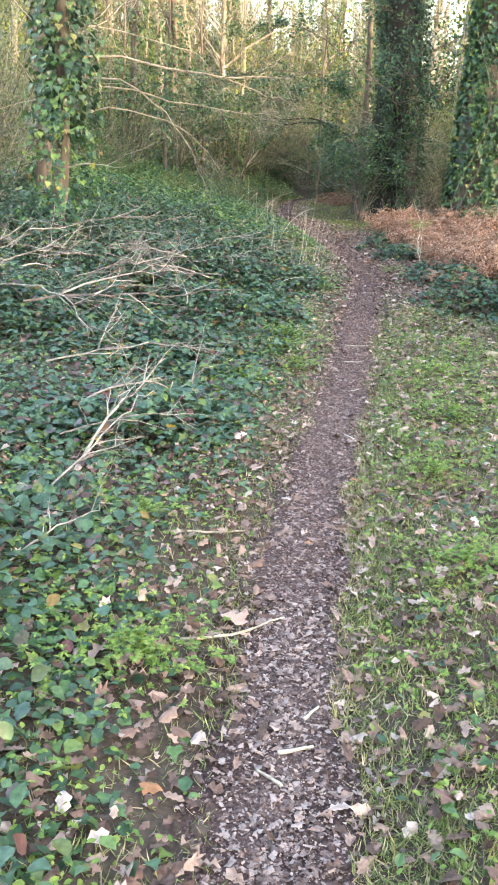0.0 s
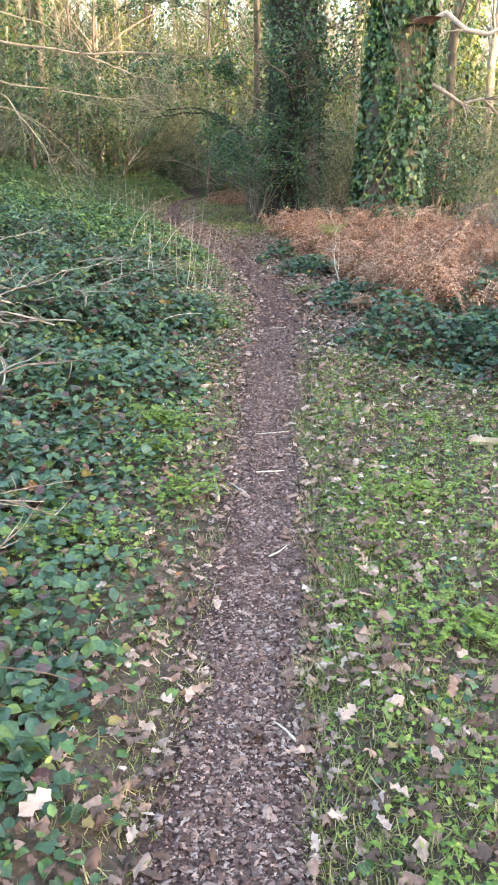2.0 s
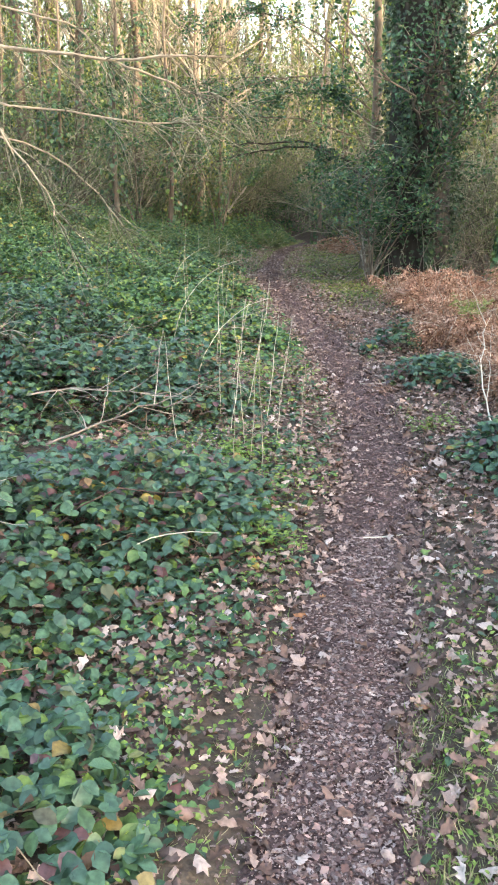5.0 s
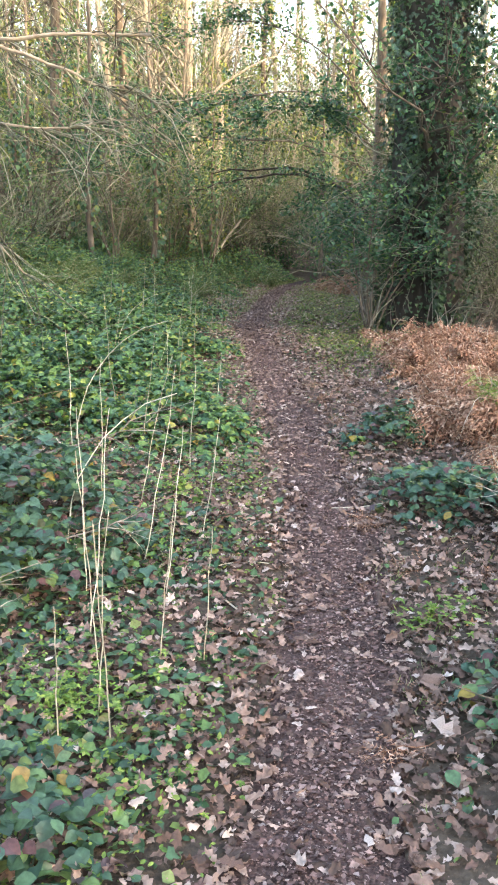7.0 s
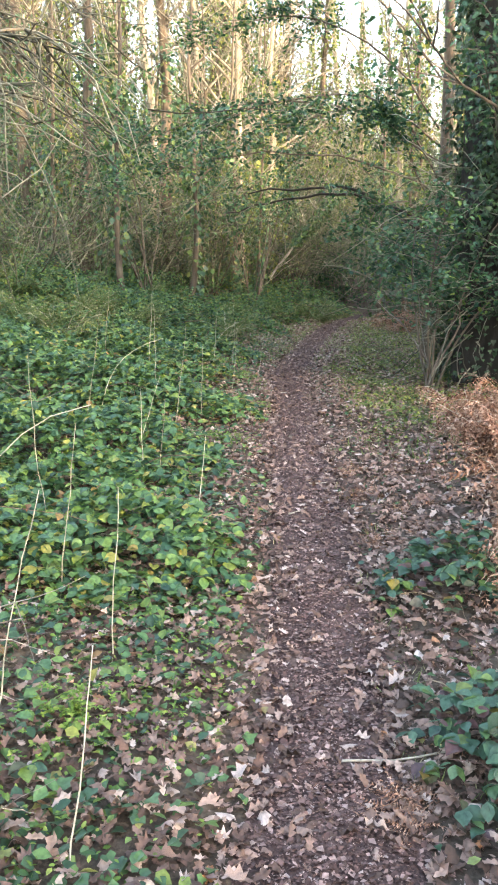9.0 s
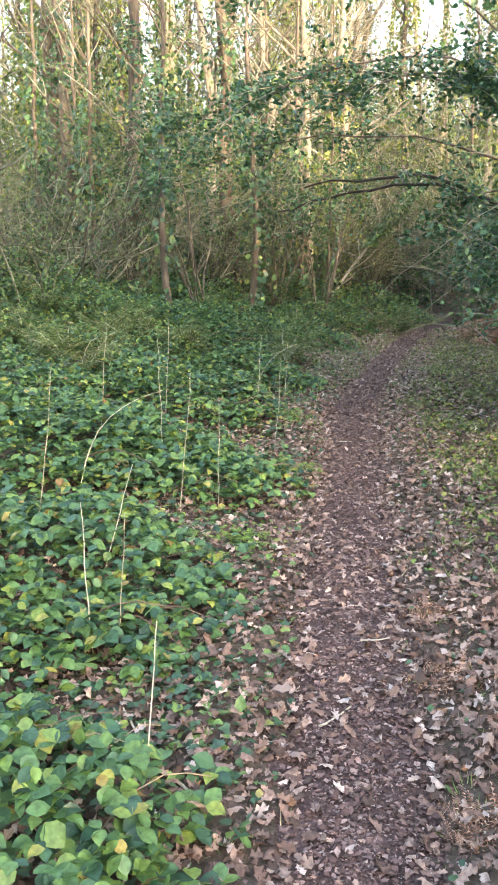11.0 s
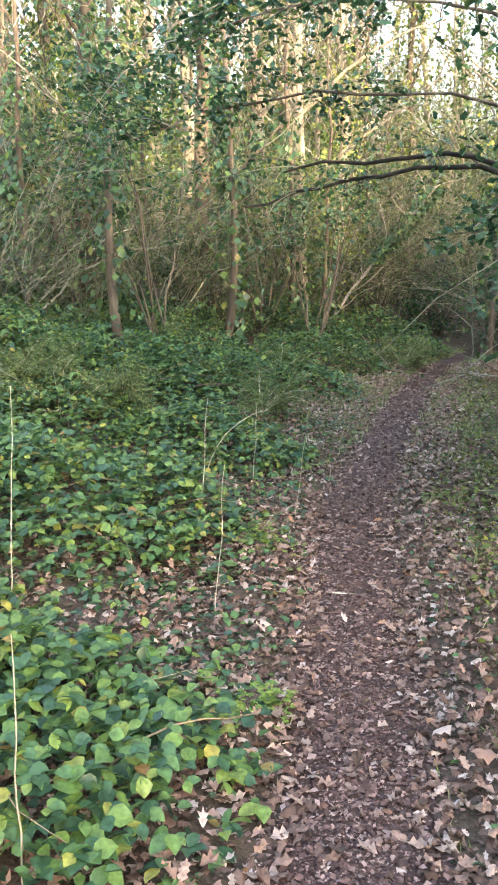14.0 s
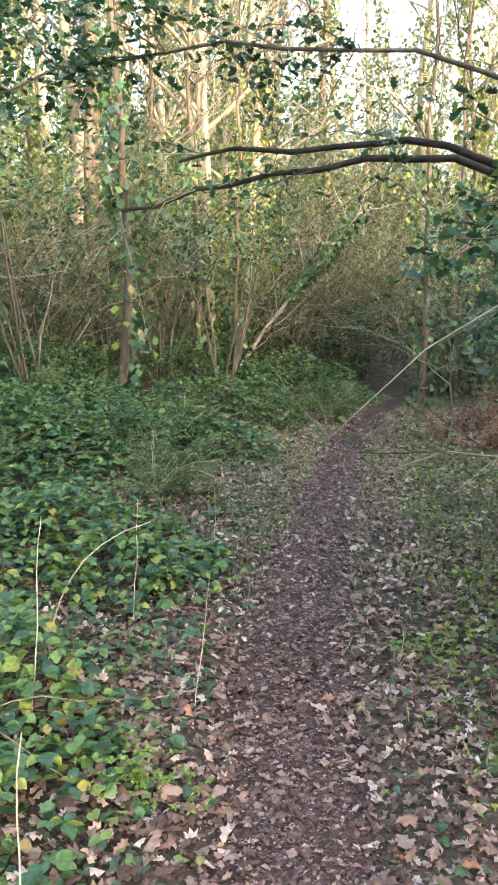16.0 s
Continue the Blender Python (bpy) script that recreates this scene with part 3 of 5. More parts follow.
ground_leaves("creeping_bramble", 13000, BRAMBLE_NEAR, M_BRAMBLE, "low trailing bramble leaves over the ground", "bramble", -2.2, -0.2, 0.6, 7, (0.03, 0.058), lambda x, y, d: 1.15 * blotch(x, y, 0.8) ** 1.6 * smooth(0.3, 0.9, -d), (0.02, 0.13), 0.4)
ground_leaves("creeping_bramble", 5000, BRAMBLE, M_BRAMBLE_LIGHT, "low trailing bramble leaves among litter", "bramble", -1.8, -0.25, 12, 24, (0.035, 0.06), lambda x, y, d: 0.6 * blotch(x, y, 0.9) * smooth(0.2, 0.8, -d), (0.03, 0.14), 0.4)


def verge(x, y, d):
    e = np.abs(d) - half_width(y)
    near = np.exp(-np.clip(e, 0, 9) / np.where(d > 0, 0.5, 0.2)) * np.where(d > 0, 1.3, 0.4)
    return near * (1 - 0.82 * smooth(6.5, 10, y)) * (0.35 + 0.65 * blotch(x, y, 2)) * (e > -0.03)


stuff("verge_grass", tufts(22000, 0.8, 27, verge, 2.0, (0.022, 0.06)), M_GRASS, "short green and straw-coloured grass along the path", "grass")
stuff("verge_grass", tufts(36000, 0.8, 9, verge, 1.5, (0.016, 0.042)), M_GRASS, "short worn grass beside the start of the path", "grass")
M_STRAW = leaf_material("straw_grass_blade", [(0.0, (0.16, 0.20, 0.06)), (0.4, (0.33, 0.33, 0.12)), (0.75, (0.48, 0.42, 0.22)), (1.0, (0.60, 0.52, 0.33))], 0.55, 0.25)
stuff("verge_grass", tufts(15000, 0.8, 6.5, lambda x, y, d: (0.25 + 0.9 * blotch(x, y, 1.7)) * np.exp(-np.clip(np.abs(d) - 0.2, 0, 9) / 0.55) * np.where(d > 0, 1.0, 0.3) * (1 - smooth(3.5, 6.5, y)), 1.5, (0.018, 0.05)), M_STRAW, "matted straw-coloured grass beside the start of the path", "grass")
stuff("bank_grass", tufts(9000, 21.5, 32, lambda x, y, d: np.exp(-((d + 0.5) / 1.3) ** 2) * smooth(21.5, 24, y) * (np.abs(d) > 0.2), 3.0, (0.04, 0.10)), M_GRASS, "pale tufted grass on the bank by the thicket", "grass")


def fresh_patch(cx, cy, r, n):
    a = rng.uniform(0, 6.283, n)
    q = r * np.abs(rng.normal(0, 0.75, n)) * (1 + 0.4 * np.sin(a * 3 + cy))
    x, y = cx + q * np.cos(a) * 1.3, cy + q * np.sin(a)
    ok = keep_off_path(x, y, 0.0)
    x, y = x[ok], y[ok]
    m = len(x)
    per = 6
    X, Y, Zl = np.repeat(x, per), np.repeat(y, per), np.repeat(rng.uniform(0.03, 0.10, m), per)
    V, F = scatter(SMALL, on_ground(X, Y, Zl), np.tile(np.arange(per) * 1.05, m) + np.repeat(rng.uniform(0, 6, m), per), rng.normal(0.1, 0.25, m * per), rng.normal(0, 0.2, m * per), rng.uniform(0.008, 0.022, m * per))
    stuff("fresh_green_weeds", (V, F), M_CLEAVER, "patch of bright green low spring weeds", "weeds")


for p in [(0.36, 7.0, 0.22, 330), (0.33, 6.55, 0.2, 260), (0.42, 6.1, 0.16, 150), (-0.25, 2.1, 0.3, 300), (-0.35, 3.1, 0.22, 160), (0.8, 2.7, 0.25, 200), (0.9, 3.7, 0.25, 200), (1.25, 4.8, 0.3, 260),
          (1.4, 5.9, 0.3, 260), (0.0, 5.6, 0.25, 220), (0.75, 10.9, 0.25, 200), (0.95, 9.7, 0.2, 120), (0.85, 13.0, 0.2, 120), (1.95, 11.6, 0.2, 120), (0.75, 16.9, 0.18, 150), (0.9, 18.5, 0.16, 100), (0.55, 20.2, 0.2, 130),
          (-0.2, 8.9, 0.3, 160), (1.5, 21.4, 0.14, 60), (1.15, 3.0, 0.2, 150), (1.8, 7.0, 0.25, 160)]:
    fresh_patch(*p)

# ---- dry stalks, sticks and dead branches ----
def stalk(x, y, h, lean_x, lean_y, arch=0.0, r=0.0027, label="pale dry upright weed stalk rising from the brambles"):
    k = 9
    s = np.linspace(0, 1, k)[:, None]
    P = np.array([[0, 0, -0.01]]) + s * np.array([[lean_x, lean_y, 1.0]]) * h
    P[:, 0] += arch * (s[:, 0] ** 2.5) * h
    P[:, 2] -= abs(arch) * 0.5 * s[:, 0] ** 3 * h
    P += np.cumsum(rng.normal(0, 0.005, (k, 3)), 0) * h * 1.2
    P -= P[0]
    ob = part("dry_stalk", tubes(P[None], taper([r], k, 0.5), 6), M_STALK)
    ob.location = (x, y, float(ground_z(x, y)) - 0.01)
    return tagged(ob, label, "dry stalk", "dry stalks by the path")


for a in [(0.90, 10.74, 0.72, -0.07, 0.02), (0.74, 10.76, 0.45, 0.02, 0.0), (0.83, 10.9, 0.66, 0.05, 0.05), (0.80, 11.1, 0.75, -0.08, 0.1), (0.97, 11.2, 0.6, 0.1, 0.0), (1.12, 11.3, 0.5, 0.05, 0.05), (0.70, 11.4, 0.85, 0.1, 0.0),
          (0.62, 11.7, 0.8, -0.04, 0.0), (0.92, 11.8, 0.7, 0.12, 0.1), (0.78, 12.1, 0.9, 0.18, 0.0), (0.55, 12.3, 0.9, 0.05, 0.0), (1.02, 12.4, 0.6, 0.1, 0.0), (0.4, 11.1, 0.7, -0.1, 0.0), (0.66, 12.8, 0.8, 0.2, 0.0),
          (0.3, 12.9, 0.9, 0.0, 0.0), (0.85, 13.4, 0.7, 0.04, 0.0), (0.5, 13.9, 0.75, 0.12, 0.0), (0.2, 14.6, 0.9, -0.06, 0.0), (0.9, 14.9, 0.5, 0.1, 0.0), (0.46, 15.6, 0.62, -0.03, 0.0), (0.52, 15.7, 0.55, 0.12, 0.0),
          (0.34, 17.2, 0.8, 0.1, 0.0), (0.48, 17.5, 0.65, 0.02, 0.0), (0.05, 17.9, 0.9, -0.02, 0.0), (0.5, 19.3, 0.7, 0.1, 0.0), (-0.3, 19.0, 0.9, 0.04, 0.0), (0.12, 20.5, 0.7, 0.06, 0.0), (0.40, 22.84, 0.42, 0.03, 0.0),
          (0.2, 21.6, 0.6, 0.03, 0.0), (-0.6, 18.4, 0.9, 0.1, 0.0), (0.62, 20.8, 0.5, 0.08, 0.0), (-0.2, 16.5, 0.9, 0.15, 0.0), (0.25, 16.2, 0.6, 0.3, 0.0)]:
    stalk(*a)
for a in [(0.42, 12.2, 0.95, 0.1, 0.0, 0.45), (0.1, 13.8, 1.0, 0.1, 0.0, 0.45), (0.0, 21.0, 0.75, 0.1, 0.0, 0.45), (-0.3, 17.3, 0.8, 0.2, 0.1, 0.45), (0.3, 9.4, 0.4, 0.3, 0, 0.8)]:
    stalk(*a, r=0.0038, label="pale arching dry bramble cane")


def stick(x, y, length, yaw, r, mat=M_STALK, lift=0.015, rise=0.0, label="pale dry stick lying in the litter", bend=0.1):
    k = 8
    s = np.linspace(-0.5, 0.5, k)
    P = np.stack([length * s * math.cos(yaw), length * s * math.sin(yaw), np.zeros(k)], -1)
    P += np.cumsum(rng.normal(0, 0.012, (k, 3)), 0) * length * np.array([1, 1, 0.3])
    P[:, 0] += bend * length * (s ** 2) * -math.sin(yaw)
    P[:, 1] += bend * length * (s ** 2) * math.cos(yaw)
    P[:, 2] = ground_z(P[:, 0] + x, P[:, 1] + y) - float(ground_z(x, y)) + lift + rise * (s + 0.5)
    v, f = tubes(P[None], taper([r], k, 0.6), 6)
    f = f.tolist() + [list(range(5, -1, -1)), list(range(6 * (k - 1), 6 * k))]
    ob = part("fallen_stick", (v, f), mat)
    ob.location = (x, y, float(ground_z(x, y)))
    return tagged(ob, label, "stick", "sticks on the ground")


stick(0.575, 6.15, 0.20, 1.5, 0.011, M_BARK_PALE, label="short thick pale broken stick beside the path")
stick(0.67, 6.2, 0.17, 1.9, 0.006, M_TWIG_GREY)
stick(2.08, 6.6, 0.34, -0.2, 0.03, M_BARK_PALE, 0.03, label="thick pale broken branch end in the grass")
for a in [(0.83, 15.99, 0.55, -0.15, 0.006), (0.93, 17.04, 0.4, 0.5, 0.005), (1.0, 14.9, 0.22, -0.6, 0.006), (0.75, 15.2, 0.25, -0.9, 0.005), (1.15, 11.75, 0.4, -0.7, 0.005), (1.2, 12.1, 0.28, 0.3, 0.004), (1.0, 12.9, 0.25, -0.7, 0.005),
          (0.95, 14.2, 0.25, -0.1, 0.005), (1.08, 13.7, 0.3, -0.8, 0.005), (0.9, 15.9, 0.2, 1.2, 0.004), (1.9, 13.0, 0.5, 0.15, 0.004), (0.0, 2.3, 0.35, 0.6, 0.005), (-0.1, 3.0, 0.3, 0.3, 0.006), (0.85, 6.4, 0.14, 0.1, 0.004),
          (0.95, 7.0, 0.2, 0.2, 0.004), (0.75, 5.5, 0.12, 0.8, 0.004), (0.6, 4.4, 0.1, 2.0, 0.004), (0.17, 1.75, 0.09, 0.3, 0.006), (0.1, 1.65, 0.08, 2.4, 0.005), (0.22, 1.9, 0.07, 0.9, 0.005), (1.1, 1.9, 0.2, -0.4, 0.011),
          (1.2, 19.8, 0.12, 2.3, 0.005), (1.02, 19.7, 0.11, 0.1, 0.005), (0.4, 20.8, 0.5, 0.6, 0.006), (0.3, 21.2, 0.6, 0.9, 0.006), (0.35, 19.6, 0.4, 0.4, 0.006), (1.4, 15.4, 0.18, 1.0, 0.004), (1.5, 16.0, 0.15, 0.4, 0.004), (1.45, 9.9, 0.2, 0.2, 0.004)]:
    stick(*a)


def dead_branch(x, y, length, yaw, r, rise=0.25, forks=7, lift=0.15, label="tangled grey dead branch lying on the brambles", mat=M_TWIG_GREY):
    """A fallen limb with side twigs."""
    k = 12
    limb = thing("dead_branch", (x, y, float(ground_z(x, y))), label, "dead branch", "dead branches in the brambles")
    way = np.array([[math.cos(yaw), math.sin(yaw), rise]])
    main = curve_lines(np.array([[0, 0, lift]]), unit(way), np.array([length]), 0.10, k, 0.025, 0.12)
    part("limb", tubes(main, taper([r], k, 0.3), 6), mat, limb)
    j = rng.integers(2, k - 1, forks)
    st = main[0, j]
    w = unit(way + rng.normal(0, 0.55, (forks, 3)))
    tw = curve_lines(st, w, length * rng.uniform(0.2, 0.5, forks), 0.12, 8, 0.03, 0.05)
    tw2s = tw[:, 4]
    tw2 = curve_lines(tw2s, unit(w + rng.normal(0, 0.7, (forks, 3))), length * rng.uniform(0.1, 0.25, forks), 0.12, 8, 0.03)
    part("twigwork", merge(tubes(tw, taper(np.full(forks, r * 0.5), 8), 4), tubes(tw2, taper(np.full(forks, r * 0.3), 8), 4)), mat, limb)
    return limb


for a in [(-1.6, 6.3, 1.3, 0.2, 0.011, 0.2, 9, 0.3), (-1.9, 6.8, 1.2, -0.5, 0.009, 0.15, 9, 0.35), (-1.4, 7.6, 1.0, 0.4, 0.008, 0.3, 9, 0.35), (-2.2, 7.8, 1.2, 0.9, 0.009, 0.4, 9, 0.35), (-1.0, 8.2, 0.9, 0.3, 0.007, 0.15, 8, 0.4), (-1.1, 6.0, 0.6, -0.9, 0.006, 0.1, 7, 0.2),
          (-0.75, 3.2, 0.9, 1.0, 0.005, 0.45, 6, 0.05), (-0.85, 3.9, 0.8, 0.3, 0.0045, 0.3, 6, 0.1), (-0.75, 2.6, 0.6, 1.0, 0.004, 0.3, 5, 0.03), (-0.5, 8.0, 0.7, 2.6, 0.006, 0.2, 8, 0.35), (-0.2, 8.6, 0.8, 2.9, 0.006, 0.1, 8, 0.3), (-1.8, 9.2, 1.0, 0.1, 0.007, 0.2, 9, 0.6), (-2.6, 6.6, 1.1, 0.6, 0.01, 0.4, 9, 0.3),
          (0.1, 12.5, 0.9, 0.2, 0.005, 0.3, 9, 0.3), (-0.3, 10.6, 0.8, 0.1, 0.005, 0.2, 9, 0.4), (0.45, 11.9, 0.5, 0.4, 0.004, 0.3, 9, 0.15),
          (-0.7, 3.6, 0.8, 1.3, 0.008, 0.5, 8, 0.05), (-0.85, 4.4, 0.9, 0.9, 0.008, 0.3, 9, 0.1), (-1.2, 5.2, 0.8, 0.2, 0.007, 0.25, 9, 0.12), (-0.95, 5.6, 0.7, 1.6, 0.006, 0.3, 8, 0.12), (-1.4, 6.6, 1.0, 0.3, 0.009, 0.35, 9, 0.35)]:
    dead_branch(*a)
for i in range(34):
    bx, by = rng.uniform(-2.7, 0.1), rng.uniform(6.0, 12.5)
    if bx < path_x(by) - 1.1:
        dead_branch(bx, by, rng.uniform(0.5, 1.1), rng.uniform(-0.5, 3.4), rng.uniform(0.004, 0.008), rng.uniform(0.0, 0.35), 9, rng.uniform(0.25, 0.55))
dead_branch(2.35, 11.4, 0.9, 1.9, 0.006, 1.1, 4, 0.0, "pale bare dead stems standing among bracken", M_STALK)
dead_branch(4.2, 13.8, 0.9, 0.4, 0.006, 1.6, 4, 0.0, "pale bare dead stems standing among bracken", M_STALK)
dead_branch(2.9, 12.2, 0.8, 2.6, 0.006, 0.9, 5, 0.0, "pale bare dead stems standing among bracken", M_STALK)

# ---- ferns ----
def comb_leaf():
    v, f = [(-0.012, 0, 0), (0.012, 0, 0), (0, 1, -0.2)], [(0, 1, 2)]
    for i in range(6):
        t = 0.08 + i * 0.145
        w = 0.17 * (1 - t) + 0.02
        for sgn in (-1, 1):
            b = len(v)
            v += [(0, t, -0.2 * t * t), (0, t + 0.07, -0.2 * t * t), (sgn * w, t + 0.10, -0.2 * t * t - 0.04)]
            f.append((b, b + 1, b + 2) if sgn < 0 else (b, b + 2, b + 1))
    return np.array(v, float), f


def frond(length, rise, droop, pinnae, width, curl, yaw):
    """One arching frond: stem tube and two rows of narrow leaflets."""
    k = 10
    s = np.linspace(0, 1, k)
    ray = length * s * math.cos(rise)
    zz = length * (s * math.sin(rise) - droop * s ** 2.2)
    P = np.stack([ray * math.cos(yaw), ray * math.sin(yaw), zz], -1) + np.cumsum(rng.normal(0, 0.012, (k, 3)), 0) * length
    P[:, 2] = np.maximum(P[:, 2], 0.02)
    stem = tubes(P[None], taper([0.0035], k, 0.3), 3)
    t = np.linspace(0.22, 0.98, pinnae)
    at = np.stack([np.interp(t, s, P[:, i]) for i in range(3)], -1)
    w = width * length * np.sin(np.pi * (0.12 + 0.86 * t)) ** 0.8
    pos, ya = np.concatenate([at, at]), np.concatenate([np.full(pinnae, yaw - math.pi / 2 + 1.25), np.full(pinnae, yaw - math.pi / 2 - 1.25)])
    pit = np.concatenate([rng.normal(-curl, 0.3, pinnae)] * 2) + rng.normal(0, 0.25, 2 * pinnae)
    leaf = scatter([comb_leaf()], pos, ya + rng.normal(0, 0.12, 2 * pinnae), pit, rng.normal(0, 0.5, 2 * pinnae), np.concatenate([w, w]) + 0.01)
    return stem, leaf


def fern_clump(name, fronds, length, rise, droop, pinnae, width, curl, leaf_mat, stem_mat, label, category, group):
    clump = thing(name, (0, 0, 0), label, category, group)
    for i in range(fronds):
        stem, leaf = frond(rng.uniform(*length), rng.uniform(*rise), rng.uniform(*droop), pinnae, width, curl, rng.uniform(0, 6.283))
        fr = part("frond", leaf, leaf_mat, clump)
        part("stem", stem, stem_mat, fr)
    return clump


def put_copies(kinds, places, size=(0.8, 1.2), sink=0.02):
    """The first copies use the kinds themselves; scale and heading vary."""
    used = set()
    for i, (x, y) in enumerate(places):
        ob = kinds[i % len(kinds)]
        s = rng.uniform(*size)
        m = Matrix.LocRotScale((x, y, float(ground_z(x, y)) - sink), Euler((0, 0, rng.uniform(0, 6.283))), (s, s, s))
        if i < len(kinds):
            ob.matrix_basis = m
        else:
            c = copy_thing(ob, Matrix.Identity(4))
            c.matrix_basis = m


bracken = [fern_clump("dead_bracken", 13, (0.5, 1.1), (0.7, 1.4), (0.3, 0.85), 20, 0.26, 0.5, M_BRACKEN, M_STALK, "collapsed orange-brown dead bracken clump", "bracken", "dead bracken beside the path") for _ in range(4)]
places = []
while len(places) < 66:
    y = rng.uniform(9.8, 17.9)
    x = path_x(y) + rng.uniform(0.75, 4.2) * (0.75 + 0.25 * rng.uniform())
    if x < path_x(y) + np.interp(y, [9.8, 11, 12.5, 14, 17, 18], [0.9, 0.95, 0.95, 0.95, 0.9, 1.0]):
        continue
    if (x - 4.5) ** 2 + (y - 18) ** 2 < 0.7 or (x - 3.2) ** 2 + (y - 20.5) ** 2 < 1.5:
        continue
    places.append((float(x), float(y)))
places += [(2.9, 14.4), (3.1, 15.4), (2.8, 16.2), (3.3, 16.6), (2.9, 13.4), (3.4, 14.6), (2.65, 26.8), (3.0, 27.3), (2.75, 27.5)]
put_copies(bracken, places, (0.65, 1.25))
trail = fern_clump("dead_bracken", 5, (0.3, 0.45), (0.1, 0.35), (0.2, 0.5), 18, 0.3, 0.2, M_BRACKEN, M_BRACKEN, "flattened dead bracken fronds in the leaf litter", "bracken", "dead bracken beside the path")
put_copies([trail], [(1.95, 15.6), (1.85, 16.3), (2.0, 14.9), (1.9, 17.1), (1.95, 12.9), (2.15, 12.2), (1.9, 10.9)], (0.7, 1.0))
ferns = [fern_clump("green_fern", 10, (0.5, 0.8), (0.7, 1.15), (0.25, 0.5), 22, 0.26, 0.1, M_FERN, M_STALK, "arching green fern clump on the bank", "fern", "ferns on the bank") for _ in range(3)]
put_copies(ferns, [(-2.2, 22.6), (-2.9, 22.0), (-3.4, 23.6), (-1.6, 23.8), (-2.6, 24.4), (-3.9, 22.4), (-4.4, 24.2), (-1.9, 21.0), (-3.2, 20.4), (-0.9, 25.0), (-4.9, 21.0), (-5.4, 23.2), (-0.4, 26.2), (-2.0, 26.0), (0.4, 28.3), (1.0, 29.0), (-0.2, 24.0), (-3.0, 21.4), (-3.8, 20.6), (-4.6, 22.8), (-2.4, 23.4), (-5.2, 25.2), (-3.6, 25.2), (-6.0, 22.0), (-6.4, 24.4), (-1.2, 22.8), (-1.7, 20.7), (-2.5, 21.6), (-1.5, 22.2), (-2.1, 23.0)], (0.9, 1.55), 0.0)
fresh = fern_clump("young_fern", 6, (0.3, 0.42), (0.9, 1.3), (0.2, 0.4), 16, 0.3, 0.0, M_CLEAVER, M_STALK, "fresh bright green fern above the dead bracken", "fern", "ferns on the bank")
fresh.matrix_basis = Matrix.Translation((2.75, 14.2, float(ground_z(2.75, 14.2)) + 0.25))

# ---- trees ----
def ivy_on(P, r, n, size, shapes=IVY, out=(0.9, 1.5)):
    """Leaves hanging round a stem P (k, 3) with radii r (k)."""
    t = rng.uniform(0, 1, n)
    s = np.linspace(0, 1, len(P))
    at = np.stack([np.interp(t, s, P[:, i]) for i in range(3)], -1)
    rad = np.interp(t, s, r) * rng.uniform(*out, n) + rng.uniform(0.0, 0.05, n)
    a = rng.uniform(0, 6.283, n)
    a = a + 0.35 * np.sin(3 * a + 1.3 * at[:, 2]) + 0.2 * np.sin(5 * a - 2.1 * at[:, 2])
    at[:, 0] += rad * np.cos(a)
    at[:, 1] += rad * np.sin(a)
    return scatter(shapes, at, a - math.pi / 2 + rng.normal(0, 0.5, n), rng.normal(-1.0, 0.35, n), rng.normal(0, 0.4, n), rng.uniform(*size, n))


def limbs_of(P, r, n, lo, length, up, k=8, wob=0.04):
    """Side limbs growing from a stem."""
    t = rng.uniform(lo, 0.98, n)
    s = np.linspace(0, 1, len(P))
    at = np.stack([np.interp(t, s, P[:, i]) for i in range(3)], -1)
    a = rng.uniform(0, 6.283, n)
    w = unit(np.stack([np.cos(a), np.sin(a), rng.uniform(*up, n)], -1))
    L = rng.uniform(*length, n) * (1.15 - 0.6 * t)
    return curve_lines(at, w, L, 0.10, k, wob), np.interp(t, s, r) * 0.45


def twigs_of(Pl, n_each, length, k=5):
    n = len(Pl) * n_each
    i = np.repeat(np.arange(len(Pl)), n_each)
    j = rng.integers(2, Pl.shape[1], n)
    d = unit(Pl[i, -1] - Pl[i, 0])
    w = unit(d + rng.normal(0, 0.6, (n, 3)) + [0, 0, 0.2])
    return curve_lines(Pl[i, j], w, rng.uniform(*length, n), 0.15, k, 0.05)


def woodland_tree(height, r, lean, mat, ivy_mat, ivy_n, ivy_top, label, limb_n=22, crown=True, ivy_size=(0.06, 0.13)):
    tree = thing("woodland_tree", (0, 0, 0), label, "tree", "trees of the wood")
    k = 14
    s = np.linspace(0, 1, k)
    P = np.stack([lean[0] * height * s ** 1.3, lean[1] * height * s, height * s], -1)
    P[:, :2] += np.cumsum(rng.normal(0, 0.006, (k, 2)), 0) * height
    P -= P[0]
    rr = r * (1.15 * np.exp(-s * 9) * 0.4 + 1 - 0.8 * s)
    part("trunk", tubes(P[None], rr[None], 8), mat, tree)
    L, lr = limbs_of(P, rr, limb_n, 0.25, (height * 0.12, height * 0.28), (0.5, 1.6))
    T = twigs_of(L, 6, (0.4, 1.3), 4)
    T2 = twigs_of(T, 1, (0.25, 0.7), 3)
    part("branchwork", tubes(L, taper(lr, 8, 0.2), 4), mat, tree)
    part("twigwork", merge(tubes(T, taper(np.full(len(T), 0.010), 4, 0.4), 3), tubes(T2, taper(np.full(len(T2), 0.006), 3, 0.5), 3)), M_TWIG, tree)
    if ivy_n:
        q = max(2, int(k * ivy_top))
        part("ivy", ivy_on(P[:q], rr[:q] * 1.2, ivy_n, ivy_size, [diamond_leaf(0.45)], out=(0.8, 6.0)), ivy_mat, tree, "ivy clinging to the trunk")
    return tree


